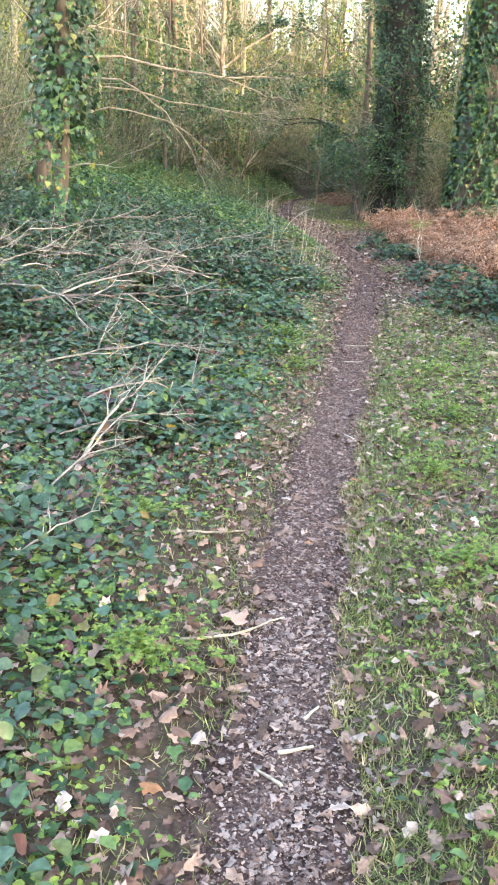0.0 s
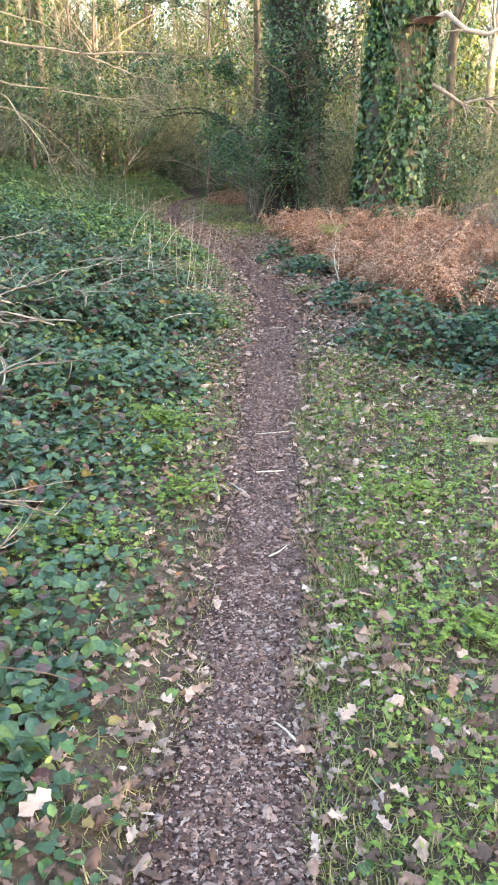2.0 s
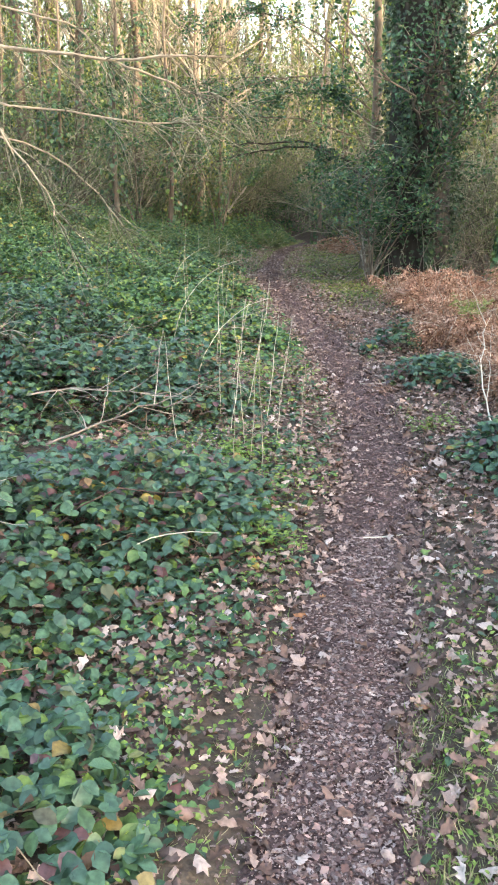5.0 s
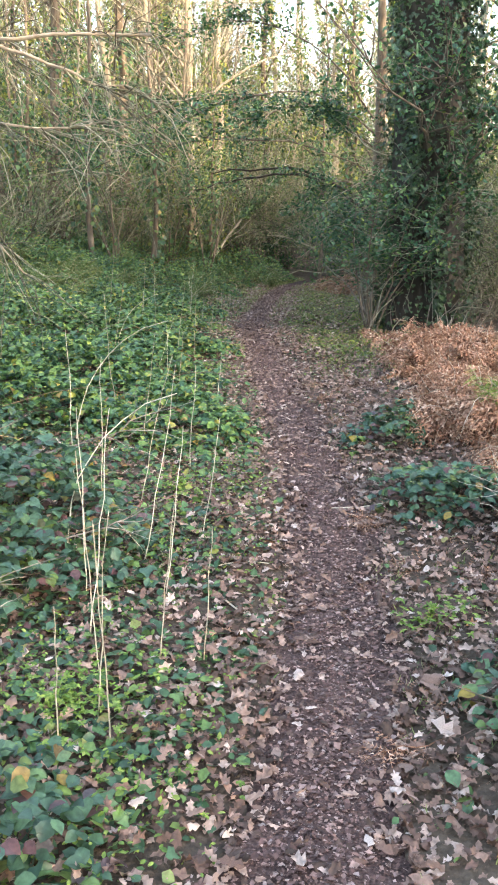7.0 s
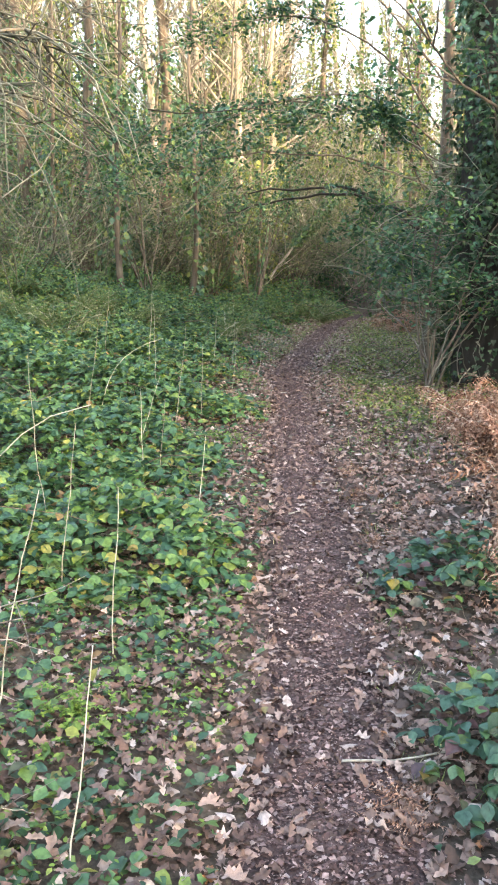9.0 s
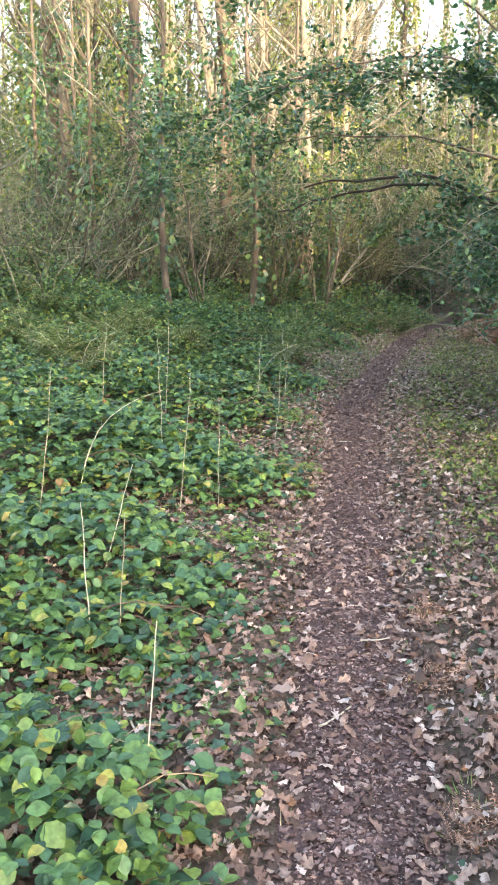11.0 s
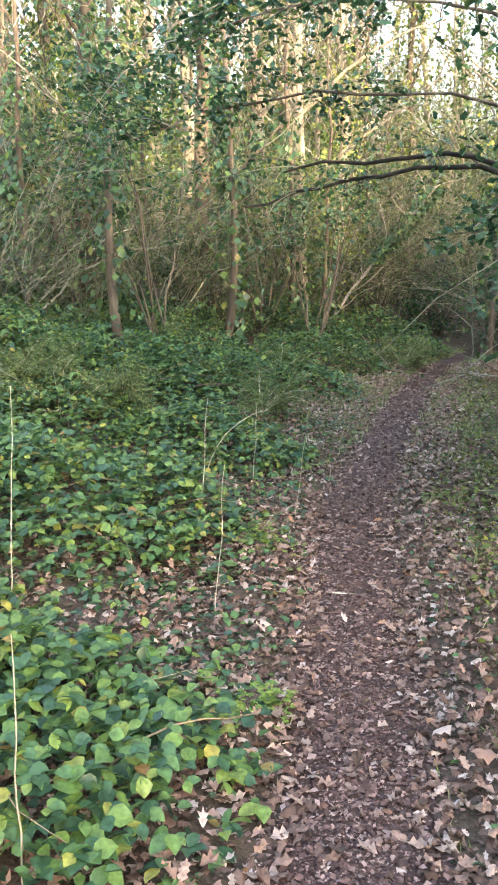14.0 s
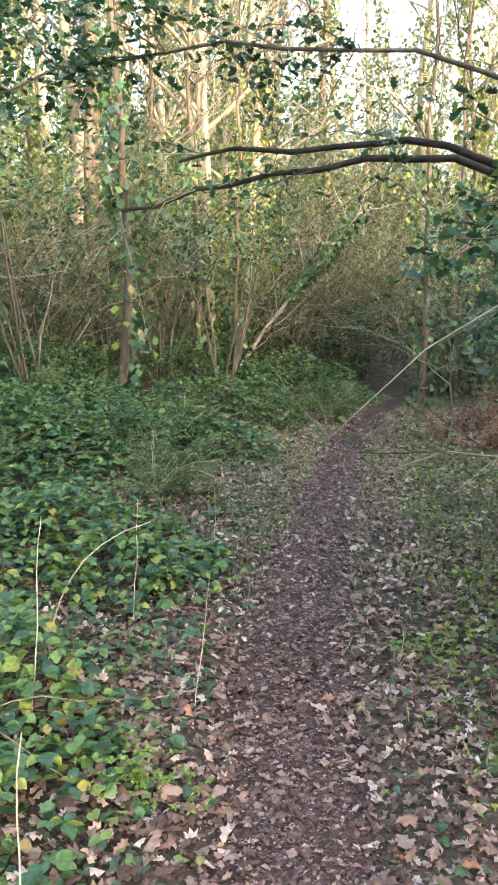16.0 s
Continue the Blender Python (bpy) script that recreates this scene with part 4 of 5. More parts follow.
TREES = [woodland_tree(13, 0.08, (0.03, 0), M_BARK, M_IVY_YELLOW, 1300, 0.8, "slender brown woodland tree", 20),
         woodland_tree(15, 0.10, (-0.02, 0.01), M_BARK, M_IVY_YELLOW, 2600, 0.7, "tall bare tree clothed in yellowish ivy", 22),
         woodland_tree(12, 0.06, (0.05, 0.02), M_BARK_PALE, M_THICKET, 1300, 0.8, "thin pale woodland sapling with sparse leaves", 16),
         woodland_tree(14, 0.11, (-0.03, -0.02), M_BARK_PALE, M_IVY_YELLOW, 1800, 0.5, "tall pale-barked tree with ivy", 22),
         woodland_tree(11, 0.05, (-0.06, 0.0), M_BARK, M_IVY_YELLOW, 1200, 0.8, "thin leaning ivied woodland sapling", 16),
         woodland_tree(16, 0.13, (0.01, 0.02), M_BARK_PALE, M_IVY_YELLOW, 900, 0.35, "tall straight pale woodland tree", 24)]
spots = [(-5.0, 30.0), (-6.2, 31.0), (-3.7, 29.4), (-7.4, 29.0), (-4.4, 34.0), (-2.3, 35.0), (-1.1, 38.0), (0.6, 40.0), (1.9, 37.5), (3.2, 41.0), (4.3, 36.0), (5.2, 33.0), (6.4, 38.0), (7.5, 31.0), (8.6, 35.0), (6.2, 27.0), (8.3, 25.5), (10.4, 29.0), (-9.0, 33.0), (-8.2, 27.0)]
tries = 0
while len(spots) < 235 and tries < 6000:
    tries += 1
    y = rng.uniform(30, 85)
    x = rng.uniform(-0.42, 0.42) * (y + 8) + 1.0
    if all((x - a) ** 2 + (y - b) ** 2 > (0.7 + 0.012 * y) ** 2 for a, b in spots) and abs(x - path_x(y)) > 0.8:
        spots.append((float(x), float(y)))
bank_tree = woodland_tree(13, 0.13, (0.02, 0), M_BARK, M_IVY, 900, 0.45, "dark ivied tree trunk standing on the bank", 20)
thin_tree = woodland_tree(8, 0.05, (-0.01, 0), M_BARK, M_IVY, 420, 0.5, "slender dark ivied sapling by the thicket", 12)
put_copies([bank_tree], [(-5.0, 29.0), (-6.2, 30.2), (-3.6, 28.2), (-2.4, 31.0), (6.6, 21.5)], (0.9, 1.1), 0.1)
put_copies([thin_tree], [(-1.0, 30.2), (-1.7, 31.2), (0.0, 33.6), (-4.2, 27.0), (2.3, 30.5), (-2.25, 25.8), (-3.5, 26.0), (-1.55, 28.2), (-0.3, 30.6), (3.0, 32.0), (-5.2, 27.8)], (0.8, 1.1), 0.1)
# side woods that close the place
for i in range(26):
    spots.append((float(rng.uniform(10, 18) * (1 if i % 2 else -1)), float(rng.uniform(-6, 24))))
put_copies(TREES, spots, (0.8, 1.2), 0.1)


def solid_trunk(P, rr, sides, rough, seed):
    """A thick trunk with ribs and a flaring foot."""
    r2 = np.random.default_rng(seed)
    k = len(P)
    a = np.arange(sides) * 2 * np.pi / sides
    rib = 1 + rough * (np.sin(a * 5 + 1)[None] * 0.5 + np.sin(a * 9 + np.linspace(0, 3, k)[:, None]) * 0.4 + r2.normal(0, 0.25, (k, sides)))
    flare = 1 + 0.08 * np.exp(-np.linspace(0, 8, k))[:, None] * (1 + np.sin(a * 4)[None])
    R_ = rr[:, None] * rib * flare
    V = np.stack([P[:, :1] + R_ * np.cos(a), P[:, 1:2] + R_ * np.sin(a), np.repeat(P[:, 2:], sides, 1)], -1)
    i, j = np.meshgrid(np.arange(k - 1), np.arange(sides), indexing="ij")
    F = np.stack([i * sides + j, i * sides + (j + 1) % sides, (i + 1) * sides + (j + 1) % sides, (i + 1) * sides + j], -1).reshape(-1, 4)
    return V.reshape(-1, 3), F


# the old oak wrapped in ivy, with a broken limb
OX, OY = 4.55, 18.0
OZ = float(ground_z(OX, OY))
oak = thing("ivy_clad_oak", (OX, OY, OZ - 0.05), "thick oak trunk wrapped in green ivy with a broken limb", "tree")
k = 30
s = np.linspace(0, 1, k)
OP = np.stack([0.10 * np.sin(s * 3), 0 * s, 12 * s], -1)
orr = 0.50 - 0.22 * s
part("trunk", solid_trunk(OP, orr, 26, 0.05, 3), M_BARK, oak)
part("ivy", ivy_on(OP[:14], orr[:14], 10500, (0.055, 0.11), out=(1.04, 1.2)), M_IVY, oak, "glossy ivy leaves up the trunk")
part("old_ivy", ivy_on(OP[:14], orr[:14], 1000, (0.04, 0.08), out=(1.0, 1.3)), M_IVY_YELLOW, oak, "paler ivy leaves near the ground")
vn = 11
a0 = rng.uniform(0, 6.283, vn)
sv = np.linspace(0, 1, 14)
vines = np.stack([np.stack([(0.61 - 0.06 * sv) * np.cos(a + 0.5 * np.sin(sv * 6 + a)), (0.61 - 0.06 * sv) * np.sin(a + 0.5 * np.sin(sv * 6 + a)), 3.8 * sv], -1) for a in a0])
part("stemwork", tubes(vines, taper(rng.uniform(0.006, 0.014, vn), 14, 0.4), 4), M_TWIG, oak)
ks = np.linspace(0, 1, 12)
knob = np.stack([0.22 + 0.26 * ks, -0.36 - 0.28 * ks, 3.36 + 0.10 * np.sin(ks * 2.4)], -1)
part("broken_limb", solid_trunk(knob, 0.20 - 0.02 * ks - 0.17 * ks ** 6, 16, 0.22, 21), M_ROT, oak, "dark rotten stub of a broken limb")
L = np.array([[[0.4, -0.2, 3.4], [0.7, -0.4, 3.55], [1.0, -0.5, 3.3], [1.4, -0.5, 3.25], [1.9, -0.6, 3.5], [2.4, -0.6, 3.4]], [[0.4, 0.1, 2.6], [0.8, 0, 2.45], [1.2, -0.1, 2.2], [1.6, 0, 2.3], [2.0, 0.1, 2.0], [2.5, 0.1, 2.1]],
              [[0.4, 0.0, 4.2], [0.9, -0.3, 4.5], [1.4, -0.4, 4.3], [1.9, -0.6, 4.6], [2.5, -0.7, 4.4], [3, -0.7, 4.7]]])
Tq = twigs_of(L, 16, (0.4, 1.1), 6)
part("branchwork", merge(tubes(L, taper([0.06, 0.045, 0.06], 6, 0.4), 6), tubes(Tq, taper(np.full(len(Tq), 0.012), 6), 4)), M_TWIG_GREY, oak)
OL, olr = limbs_of(OP, orr, 14, 0.45, (2, 4.5), (0.2, 1.0))
part("branchwork", tubes(OL, taper(olr * 0.6, 8, 0.2), 6), M_BARK, oak)

# the dark tree in its skirt of ivy and twigs
DX, DY = 3.32, 20.5
DZ = float(ground_z(DX, DY))
dark = thing("dark_ivy_tree", (DX, DY, DZ - 0.05), "broad dark tree trunk shrouded in old ivy and twigs", "tree")
DP = np.stack([-0.14 * s * 12 / 3.4 * 0.6, 0 * s, 12 * s], -1)
drr = 0.50 - 0.2 * s
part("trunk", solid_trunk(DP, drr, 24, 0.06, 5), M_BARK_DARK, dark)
part("ivy", ivy_on(DP[:16], drr[:16], 13000, (0.035, 0.07), out=(0.98, 1.4)), M_IVY_DARK, dark, "dull dark ivy round the trunk")
n = 240
a = rng.uniform(0, 6.283, n)
st = np.stack([0.6 * np.cos(a), 0.6 * np.sin(a), rng.uniform(0.0, 2.4, n)], -1)
w = unit(np.stack([np.cos(a), np.sin(a), rng.uniform(-0.6, 1.2, n)], -1))
sk = curve_lines(st, w, rng.uniform(0.4, 1.3, n), 0.2, 7, 0.05, 0.3)
sk[:, :, 2] = np.maximum(sk[:, :, 2], 0.05)
part("twig_skirt", tubes(sk, taper(rng.uniform(0.004, 0.010, n), 7), 3), M_TWIG, dark, "tangle of bare twigs round the foot")
sk2 = curve_lines(st[:40] * [1.3, 1.3, 0.1], unit(np.stack([np.cos(a[:40]) * 0.4, np.sin(a[:40]) * 0.4, np.ones(40)], -1)), rng.uniform(0.4, 1.0, 40), 0.3, 8, 0.06)
part("sucker_growth", tubes(sk2, taper(rng.uniform(0.005, 0.010, 40), 8), 4), M_TWIG_GREY, dark)
DL, dlr = limbs_of(DP, drr, 42, 0.08, (0.9, 2.4), (-0.1, 0.8))
DT = twigs_of(DL, 9, (0.4, 1.2), 6)
part("branchwork", merge(tubes(DL, taper(dlr * 0.14, 8, 0.25), 6), tubes(DT, taper(np.full(len(DT), 0.012), 6), 3)), M_BARK, dark)
tip = DT[:, 2:].reshape(-1, 3)
tip = np.repeat(tip, 7, 0) + rng.normal(0, 0.12, (len(tip) * 7, 3))
n = len(tip)
part("foliage", scatter(HOLLY, tip, rng.uniform(0, 6.3, n), rng.normal(-0.2, 0.6, n), rng.normal(0, 0.6, n), rng.uniform(0.05, 0.085, n)), M_HOLLY, dark)


def spray_leaves(T, per, size, jitter):
    at = np.repeat(T[:, 1:].reshape(-1, 3), per, 0)
    at = at + rng.normal(0, jitter, at.shape)
    n = len(at)
    return scatter(HOLLY, at, rng.uniform(0, 6.3, n), rng.normal(-0.15, 0.5, n), rng.normal(0, 0.5, n), rng.uniform(*size, n))


# holly whose limbs reach over the path
HX, HY = 2.75, 22.8
HZ = float(ground_z(HX, HY))
holly = thing("holly_tree", (HX, HY, HZ - 0.03), "glossy dark green holly with bare limbs arching over the path", "tree")
hp = np.stack([0.1 * np.sin(s * 4), 0.1 * s, 7 * s], -1)
part("trunk", tubes(hp[None], (0.11 - 0.07 * s)[None], 10), M_BARK, holly)
limb_paths = [[(2.75, 22.8, 1.5), (1.85, 22.5, 2.06), (1.25, 22.5, 2.05), (0.65, 22.5, 2.0), (0.3, 22.4, 1.95)], [(2.75, 22.8, 1.4), (1.85, 22.45, 1.98), (1.25, 22.4, 1.97), (0.5, 22.4, 1.84), (0.0, 22.3, 1.68)],
              [(2.75, 22.8, 2.0), (1.8, 22.3, 2.42), (0.8, 22.2, 2.48), (0.0, 22.2, 2.42), (-0.8, 22.2, 2.2)], [(2.75, 22.8, 2.4), (1.7, 22.5, 3.1), (0.6, 22.4, 3.15), (-0.3, 22.5, 3.0), (-1.1, 22.6, 2.6)],
              [(2.75, 22.8, 2.8), (2.1, 22.4, 3.7), (1.1, 22.3, 4.1), (0.3, 22.4, 4.1), (-0.4, 22.5, 3.8)], [(2.75, 22.8, 1.7), (2.4, 22.0, 2.3), (2.15, 21.4, 2.6), (2.0, 20.9, 2.7), (1.9, 20.5, 2.6)],
              [(2.75, 22.8, 0.9), (2.6, 22.4, 1.25), (2.45, 22.1, 1.35), (2.3, 21.8, 1.3), (2.25, 21.5, 1.15)], [(2.75, 22.8, 1.2), (2.7, 22.9, 1.5), (2.5, 23.1, 1.55), (2.4, 23.3, 1.4), (2.35, 23.4, 1.2)],
              [(2.75, 22.8, 3.4), (2.0, 23.2, 4.5), (1.2, 23.4, 5.0), (0.4, 23.5, 5.2), (-0.4, 23.5, 5.0)], [(2.75, 22.8, 1.6), (2.4, 22.0, 1.85), (2.1, 21.5, 1.85), (1.9, 21.3, 1.7), (1.82, 21.2, 1.5)],
              
              [(2.75, 22.8, 2.2), (2.3, 21.6, 2.75), (1.8, 20.7, 2.8), (1.3, 20.2, 2.65), (0.9, 20.0, 2.45)], [(2.75, 22.8, 2.6), (2.0, 21.6, 3.05), (1.2, 20.9, 2.95), (0.5, 20.7, 2.8), (0.0, 20.8, 2.5)]]
bare = 2
HL = np.array(limb_paths) - [HX, HY, HZ - 0.03]
tt = np.linspace(0, 4, 13)
HL = np.stack([np.stack([np.interp(tt, range(5), l[:, i]) for i in range(3)], -1) for l in HL])
for _ in range(4):
    HL[:, 1:-1] = (HL[:, :-2] + 2 * HL[:, 1:-1] + HL[:, 2:]) / 4
HL[:, 1:] += rng.normal(0, 0.014, HL[:, 1:].shape)
for i, l in enumerate(HL):
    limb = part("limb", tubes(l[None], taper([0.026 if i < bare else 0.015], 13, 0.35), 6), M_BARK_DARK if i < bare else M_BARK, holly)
    count = 6 if i < bare else 16 if i > 8 else 26
    T = twigs_of(l[None, 3:], count, (0.25, 0.75), 6)
    T[:, :, 2] -= 0.10 * np.linspace(0, 1, 6)[None] ** 2
    part("twigwork", tubes(T, taper(np.full(len(T), 0.006), 6), 3), M_TWIG, limb)
    part("foliage", spray_leaves(T, 9 if i >= bare else 3, (0.04, 0.068), 0.05), M_HOLLY, limb)


def holly_bush(x, y, r, h0, h1, n, label):
    z = float(ground_z(x, y))
    bush = thing("holly_bush", (x, y, z), label, "holly", "holly in the understorey")
    st = np.zeros((7, 3)) + rng.normal(0, 0.05, (7, 3)) * [1, 1, 0]
    a = rng.uniform(0, 6.283, 7)
    S = curve_lines(st, unit(np.stack([np.cos(a) * 0.35, np.sin(a) * 0.35, np.ones(7)], -1)), np.full(7, h1), 0.1, 9, 0.03)
    part("stemwork", tubes(S, taper(np.full(7, 0.015), 9), 5), M_BARK, bush)
    n2 = n // 30
    t = rng.uniform(h0 / h1, 1, n2)
    i = rng.integers(0, 7, n2)
    at = np.stack([np.interp(t[j], np.linspace(0, 1, 9), S[i[j], :, c]) for j in range(n2) for c in range(3)]).reshape(-1, 3)
    b = rng.uniform(0, 6.283, n2)
    T = curve_lines(at, unit(np.stack([np.cos(b), np.sin(b), rng.uniform(-0.1, 0.5, n2)], -1)), rng.uniform(0.4, 1.0, n2) * r, 0.15, 6, 0.05, 0.1)
    part("twigwork", tubes(T, taper(np.full(n2, 0.006), 6), 3), M_TWIG, bush)
    part("foliage", spray_leaves(T, 6, (0.045, 0.075), 0.06), M_HOLLY, bush)
    return bush


holly_bush(2.55, 20.0, 0.85, 0.9, 2.1, 2600, "bluish-green holly bush beside the dark trunk")
holly_bush(2.95, 22.4, 0.7, 0.5, 1.7, 1000, "low glossy holly bush by the path")
holly_bush(5.9, 19.6, 1.0, 0.4, 1.9, 1900, "dark evergreen bush behind the oak")
holly_bush(7.2, 22.0, 1.3, 0.4, 2.2, 2200, "dark evergreen bush behind the oak")
holly_bush(4.4, 24.0, 1.2, 0.4, 2.2, 1200, "dark holly bush in the wood")
holly_bush(-1.3, 29.6, 0.8, 1.8, 3.6, 1400, "tall thin holly sapling in front of the thicket")
holly_bush(0.3, 33.0, 0.9, 1.8, 3.6, 1200, "tall thin holly sapling in front of the thicket")
holly_bush(-0.3, 28.6, 0.8, 1.9, 3.5, 1300, "slender holly sapling beside the path")
holly_bush(-1.9, 26.4, 0.8, 1.8, 3.8, 2000, "slender holly sapling on the bank")
holly_bush(3.4, 27.4, 0.9, 0.5, 2.4, 1400, "dark holly bush in the wood")
holly_bush(1.2, 33.2, 0.6, 0.1, 0.8, 700, "low dark evergreen under the thicket")
for hx, hy, hr, h0, h1, hn in [(3.0, 32.6, 0.9, 0.1, 1.0, 900), (-0.6, 32.2, 0.9, 0.1, 0.9, 1200), (1.6, 33.4, 1.0, 0.1, 1.2, 1400), (-3.0, 30.0, 0.9, 0.2, 1.4, 1200), (-5.2, 27.2, 0.9, 0.2, 1.8, 1200)]:
    holly_bush(hx, hy, hr, h0, h1, hn, "dark evergreen undergrowth at the foot of the thicket")
holly_bush(-3.4, 27.5, 0.8, 1.2, 4.2, 1500, "ivy-green sapling on the bank")

# the ivied tree on the left at the start, and the pale branch
LX, LY = -2.25, 10.5
LZ = float(ground_z(LX, LY))
lefty = thing("leaning_ivy_tree", (LX, LY, LZ - 0.05), "small leaning tree hung with ivy above the brambles", "tree")
LP = np.stack([-0.05 + 0.10 * s * 5 + 0.05 * np.sin(s * 9), 0.1 * s, 6 * s], -1)
lr = 0.085 - 0.03 * s
part("trunk", solid_trunk(LP, lr, 14, 0.06, 8), M_BARK, lefty)
part("ivy", ivy_on(LP[7:], lr[7:], 4200, (0.05, 0.09), out=(1.0, 5.5)), M_IVY, lefty, "ivy bunched on the upper trunk")
part("low_ivy", ivy_on(LP[:10], lr[:10], 700, (0.04, 0.08), out=(1.0, 6.0)), M_BRAMBLE_LIGHT, lefty)
LT, ltr = limbs_of(LP, lr, 16, 0.1, (0.5, 1.5), (-0.2, 0.8))
LTT = twigs_of(LT, 4, (0.3, 0.8))
part("twigwork", merge(tubes(LT, taper(ltr * 0.3, 8), 4), tubes(LTT, taper(np.full(len(LTT), 0.005), 5), 3)), M_TWIG_GREY, lefty)

BX, BY = -3.2, 14.0
BZ = float(ground_z(BX, BY))
spare = thing("branching_tree", (BX, BY, BZ - 0.05), "bare tree with long pale lichened branches reaching out", "tree")
BP = np.stack([0.08 * np.sin(s * 7), 0 * s, 8 * s], -1)
part("trunk", tubes(BP[None], (0.13 - 0.08 * s)[None], 10), M_BARK, spare)
arms = [([(-3.2, 14, 2.5), (-2.06, 14, 2.58), (-1.2, 14, 2.42), (-0.5, 14, 2.34), (0.1, 14, 2.34), (0.6, 14, 2.36)], 0.022), ([(-0.5, 14, 2.34), (-0.2, 14, 2.27), (0.0, 14, 2.18), (0.17, 14, 2.12), (0.32, 14, 2.06), (0.42, 14, 2.12)], 0.013),
        ([(-3.2, 14, 2.0), (-2.2, 13.8, 2.2), (-1.4, 13.8, 2.0), (-0.8, 13.9, 1.92), (-0.2, 13.9, 1.86), (0.3, 13.9, 1.84)], 0.014), ([(-3.2, 14, 1.5), (-2.3, 14.3, 1.9), (-1.5, 14.5, 1.8), (-0.9, 14.6, 1.5), (-0.6, 14.6, 1.2), (-0.45, 14.6, 0.95)], 0.013),
        ([(-3.2, 14, 2.2), (-2.0, 13.6, 2.3), (-1.3, 13.5, 1.9), (-1.0, 13.4, 1.5), (-0.8, 13.4, 1.25), (-0.7, 13.3, 1.0)], 0.013), ([(-3.2, 14, 3.0), (-2.2, 14.6, 3.0), (-1.2, 14.8, 2.8), (-0.9, 15, 2.75), (-0.7, 15.1, 2.6), (-0.6, 15.2, 2.4)], 0.012)]
for pts, r0 in arms:
    l = np.array(pts) - [BX, BY, BZ - 0.05]
    tt = np.linspace(0, 5, 14)
    l = np.stack([np.interp(tt, range(6), l[:, i]) for i in range(3)], -1)
    l[1:-1] = (l[:-2] + 2 * l[1:-1] + l[2:]) / 4
    l[1:] += rng.normal(0, 0.012, l[1:].shape)
    arm = part("branch", tubes(l[None], taper([r0], 14, 0.4), 6), M_BARK_PALE, spare, "pale lichened branch")
    T = twigs_of(l[None, 4:], 20, (0.25, 0.6), 7)
    T[:, :, 2] -= 0.25 * np.linspace(0, 1, 7)[None] ** 1.5
    T2 = twigs_of(T, 2, (0.15, 0.5), 5)
    part("twigwork", merge(tubes(T, taper(np.full(len(T), 0.0055), 7, 0.4), 3), tubes(T2, taper(np.full(len(T2), 0.0035), 5, 0.4), 3)), M_TWIG, arm)


# ---- thicket of bare bushes ----
def bare_bush(stems, h, spread_, leafy, label):
    bush = thing("bare_bush", (0, 0, 0), label, "bush", "bare bushes of the thicket")
    a = rng.uniform(0, 6.283, stems)
    st = np.stack([0.6 * np.cos(a), 0.6 * np.sin(a), 0 * a], -1) * rng.uniform(0.1, 1.5, (stems, 1))
    w = unit(np.stack([np.cos(a) * spread_, np.sin(a) * spread_, np.ones(stems)], -1) + rng.normal(0, 0.2, (stems, 3)))
    S = curve_lines(st, w, rng.uniform(0.6, 1.15, stems) * h, 0.2, 9, 0.05, 0.15)
    S[:, :, 2] = np.maximum(S[:, :, 2], 0)
    T = twigs_of(S, 7, (0.3, 1.0), 5)
    T2 = twigs_of(T, 2, (0.15, 0.5), 3)
    part("stemwork", tubes(S, taper(rng.uniform(0.006, 0.016, stems), 9, 0.3), 4), M_TWIG, bush)
    part("twigwork", merge(tubes(T, taper(np.full(len(T), 0.0055), 5, 0.5), 3), tubes(T2, taper(np.full(len(T2), 0.004), 3, 0.5), 3)), M_TWIG, bush)
    at = np.concatenate([T[:, 1:].reshape(-1, 3), T2[:, 1:].reshape(-1, 3)])
    at = at[rng.uniform(size=len(at)) < leafy]
    n = len(at)
    part("foliage", scatter(TINY, at + rng.normal(0, 0.05, at.shape), rng.uniform(0, 6.3, n), rng.normal(-0.2, 0.5, n), rng.normal(0, 0.5, n), rng.uniform(0.04, 0.08, n)), M_THICKET, bush, "sparse small olive-green leaves")
    return bush


BUSH = [bare_bush(38, 2.7, 0.45, 1.0, "bare brown twiggy bush of the thicket"), bare_bush(34, 2.2, 0.75, 1.0, "bare brown arching bush of the thicket"), bare_bush(36, 3.5, 0.35, 1.0, "tall bare hazel bush of the thicket")]
bush_at = [(-2.2, 29.6), (-1.3, 31.4), (-0.2, 33.0), (-2.9, 31.0), (-1.8, 33.4), (0.6, 34.6), (1.7, 35.5), (3.6, 34.0), (4.4, 31.0), (-3.4, 28.6), (-4.6, 27.4), (-5.8, 28.6), (5.0, 28.4), (5.8, 29.8), (-0.8, 35.5), (1.0, 37.5),
           (2.4, 37.0), (-2.4, 34.5), (-4.2, 31.0), (4.2, 33.0), (6.0, 31.0), (-5.6, 19.0), (-6.6, 16.4), (-6.2, 20.2), (-7.4, 18.6), (-4.9, 16.8), (-6.0, 22.6), (-5.2, 14.6), (-3.6, 26.0), (5.0, 22.0), (6.4, 24.0), (3.9, 22.0), (-6.4, 25.0), (-7.0, 21.5), (7.8, 20.0), (3.0, 36.0), (0.2, 36.0), (-4.2, 24.8)]
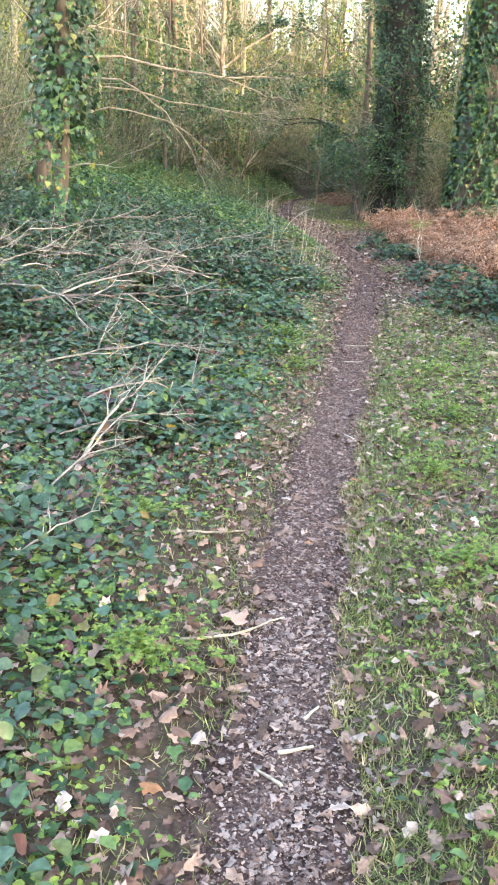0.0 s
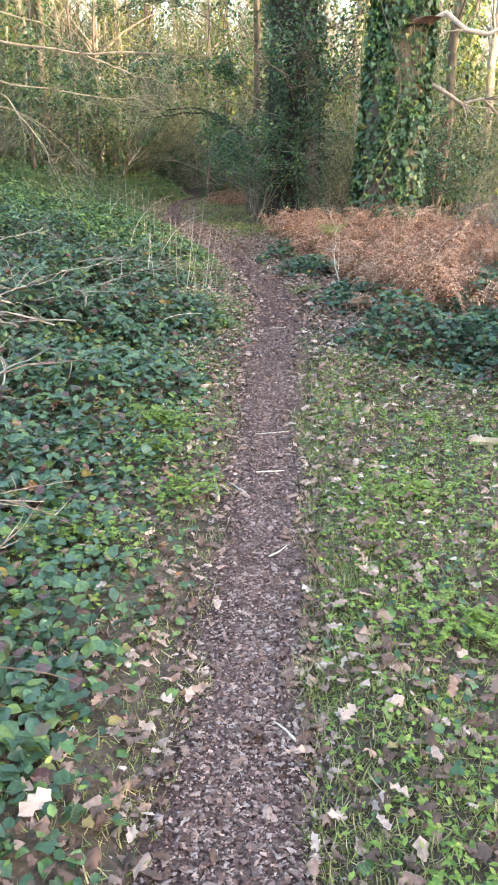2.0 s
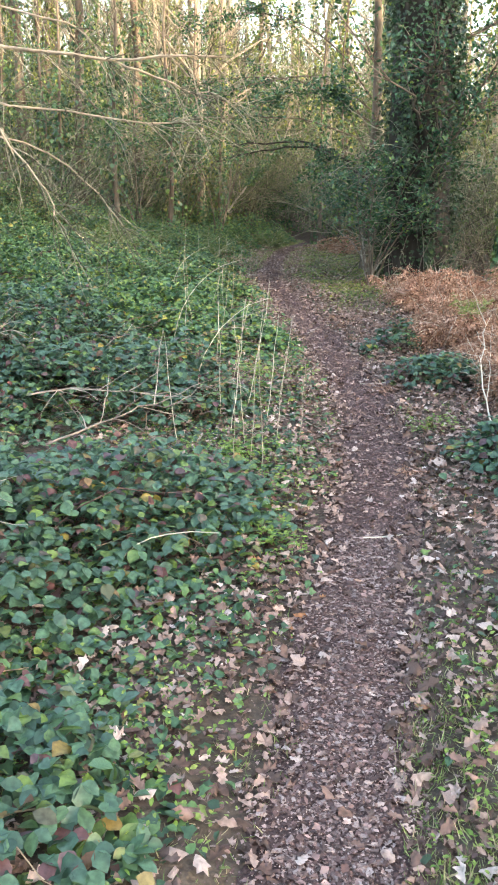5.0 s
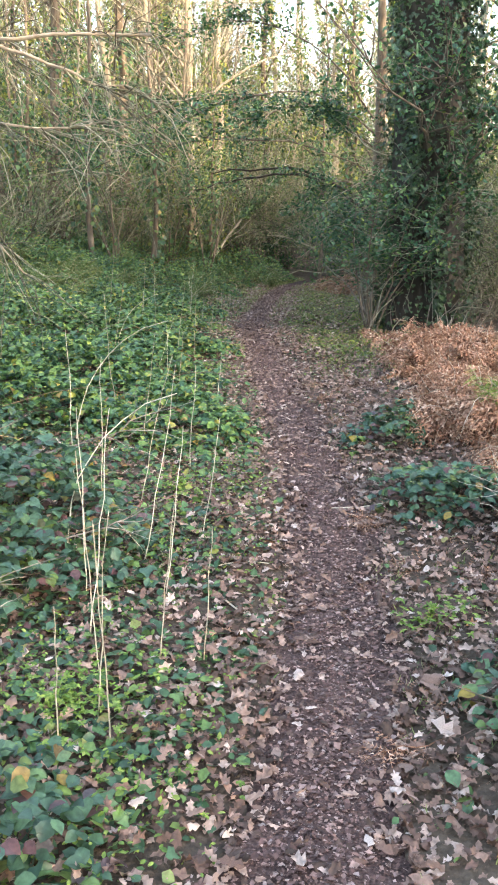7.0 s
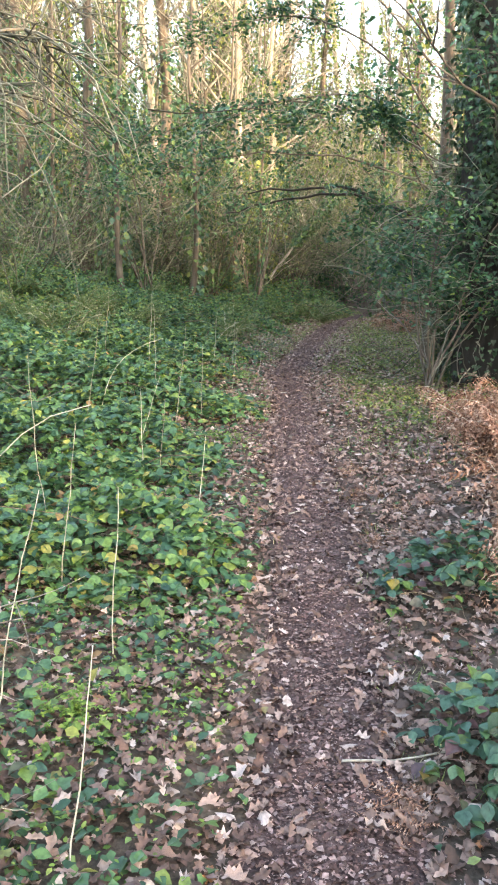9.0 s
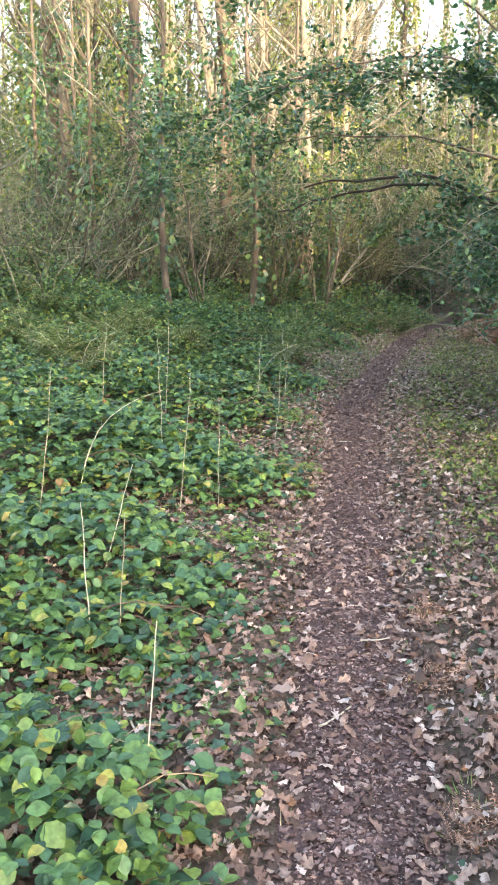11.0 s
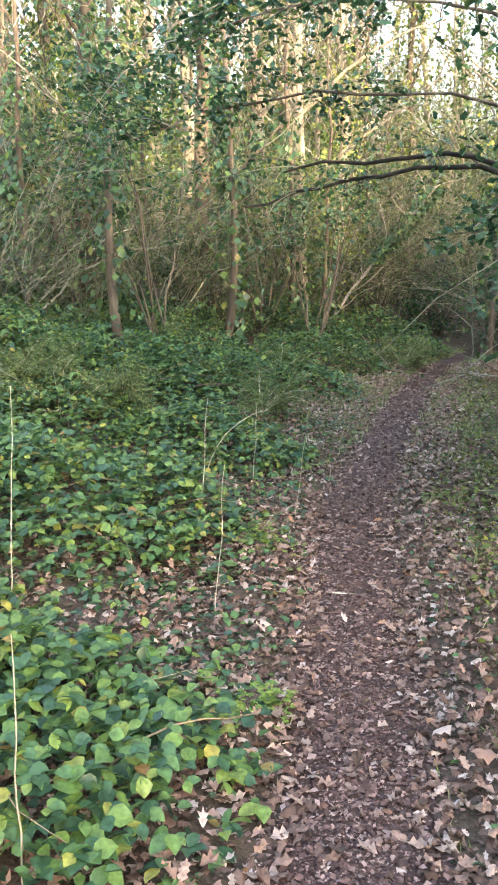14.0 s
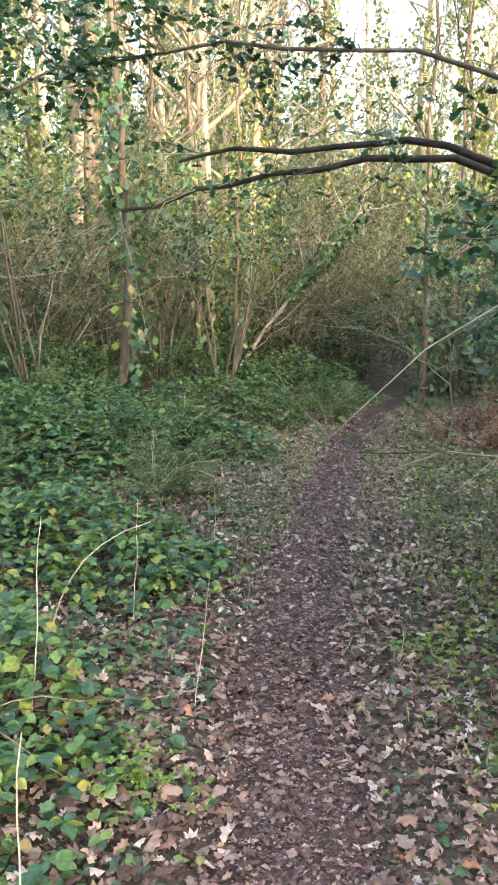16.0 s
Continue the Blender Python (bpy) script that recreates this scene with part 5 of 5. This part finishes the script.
screen_at = [(-5.0, 15.4), (-4.6, 13.6), (-6.0, 17.6), (5.8, 24.4), (6.4, 26.2), (7.6, 23.6), (8.6, 26.4), (6.0, 22.6), (7.0, 28.6)]
put_copies(BUSH, bush_at, (0.55, 1.3))
put_copies([copy_thing(BUSH[2], Matrix.Identity(4)), copy_thing(BUSH[0], Matrix.Identity(4))], screen_at, (0.85, 1.2))
far_at = [(float(x), float(y)) for x, y in zip(rng.uniform(-18, 22, 46), rng.uniform(42, 62, 46))]
put_copies([copy_thing(b, Matrix.Identity(4)) for b in BUSH], far_at, (1.5, 2.5))

# the stem fallen into the thicket, wrapped in ivy
fallen = thing("leaning_tree", (-0.5, 31.2, float(ground_z(-0.5, 31.2))), "pale fallen stem leaning through the thicket with ivy", "tree")
k = 14
fs = np.linspace(0, 1, k)
FP = np.stack([1.9 * fs, 0.3 * fs, 2.5 * fs ** 0.9], -1) + np.cumsum(rng.normal(0, 0.012, (k, 3)), 0)
part("stem", tubes(FP[None], taper([0.028], k, 0.6), 7), M_TWIG_GREY, fallen)
part("ivy", ivy_on(FP[6:], np.full(k - 6, 0.08), 800, (0.05, 0.08), out=(0.5, 2.2)), M_IVY, fallen)
FT = twigs_of(FP[None], 26, (0.4, 1.2), 7)
part("twigwork", tubes(FT, taper(np.full(26, 0.009), 7), 4), M_TWIG_GREY, fallen)

# ---- single leaves lying nearest the walk ----
OAK_MESH = [mesh_of("fallen_leaf", v, f, M_LITTER) for v, f in OAK]
for i in range(300):
    yy = rng.uniform(1.5, 24)
    side = 1 if rng.uniform() < 0.6 else -1
    xx = float(path_x(yy)) + side * (float(half_width(yy)) * rng.uniform(0.3, 1.0) + rng.exponential(0.3))
    ob = new("fallen_leaf", OAK_MESH[i % len(OAK_MESH)])
    sz = rng.uniform(0.05, 0.095)
    lift = 0.014 if abs(xx - float(path_x(yy))) < 0.2 else 0.045
    ob.matrix_basis = Matrix.LocRotScale((xx, yy, float(ground_z(xx, yy)) + lift), Euler((rng.normal(0, 0.2), rng.normal(0, 0.2), rng.uniform(0, 6.283))), (sz, sz, sz))
    ob.parent = ground
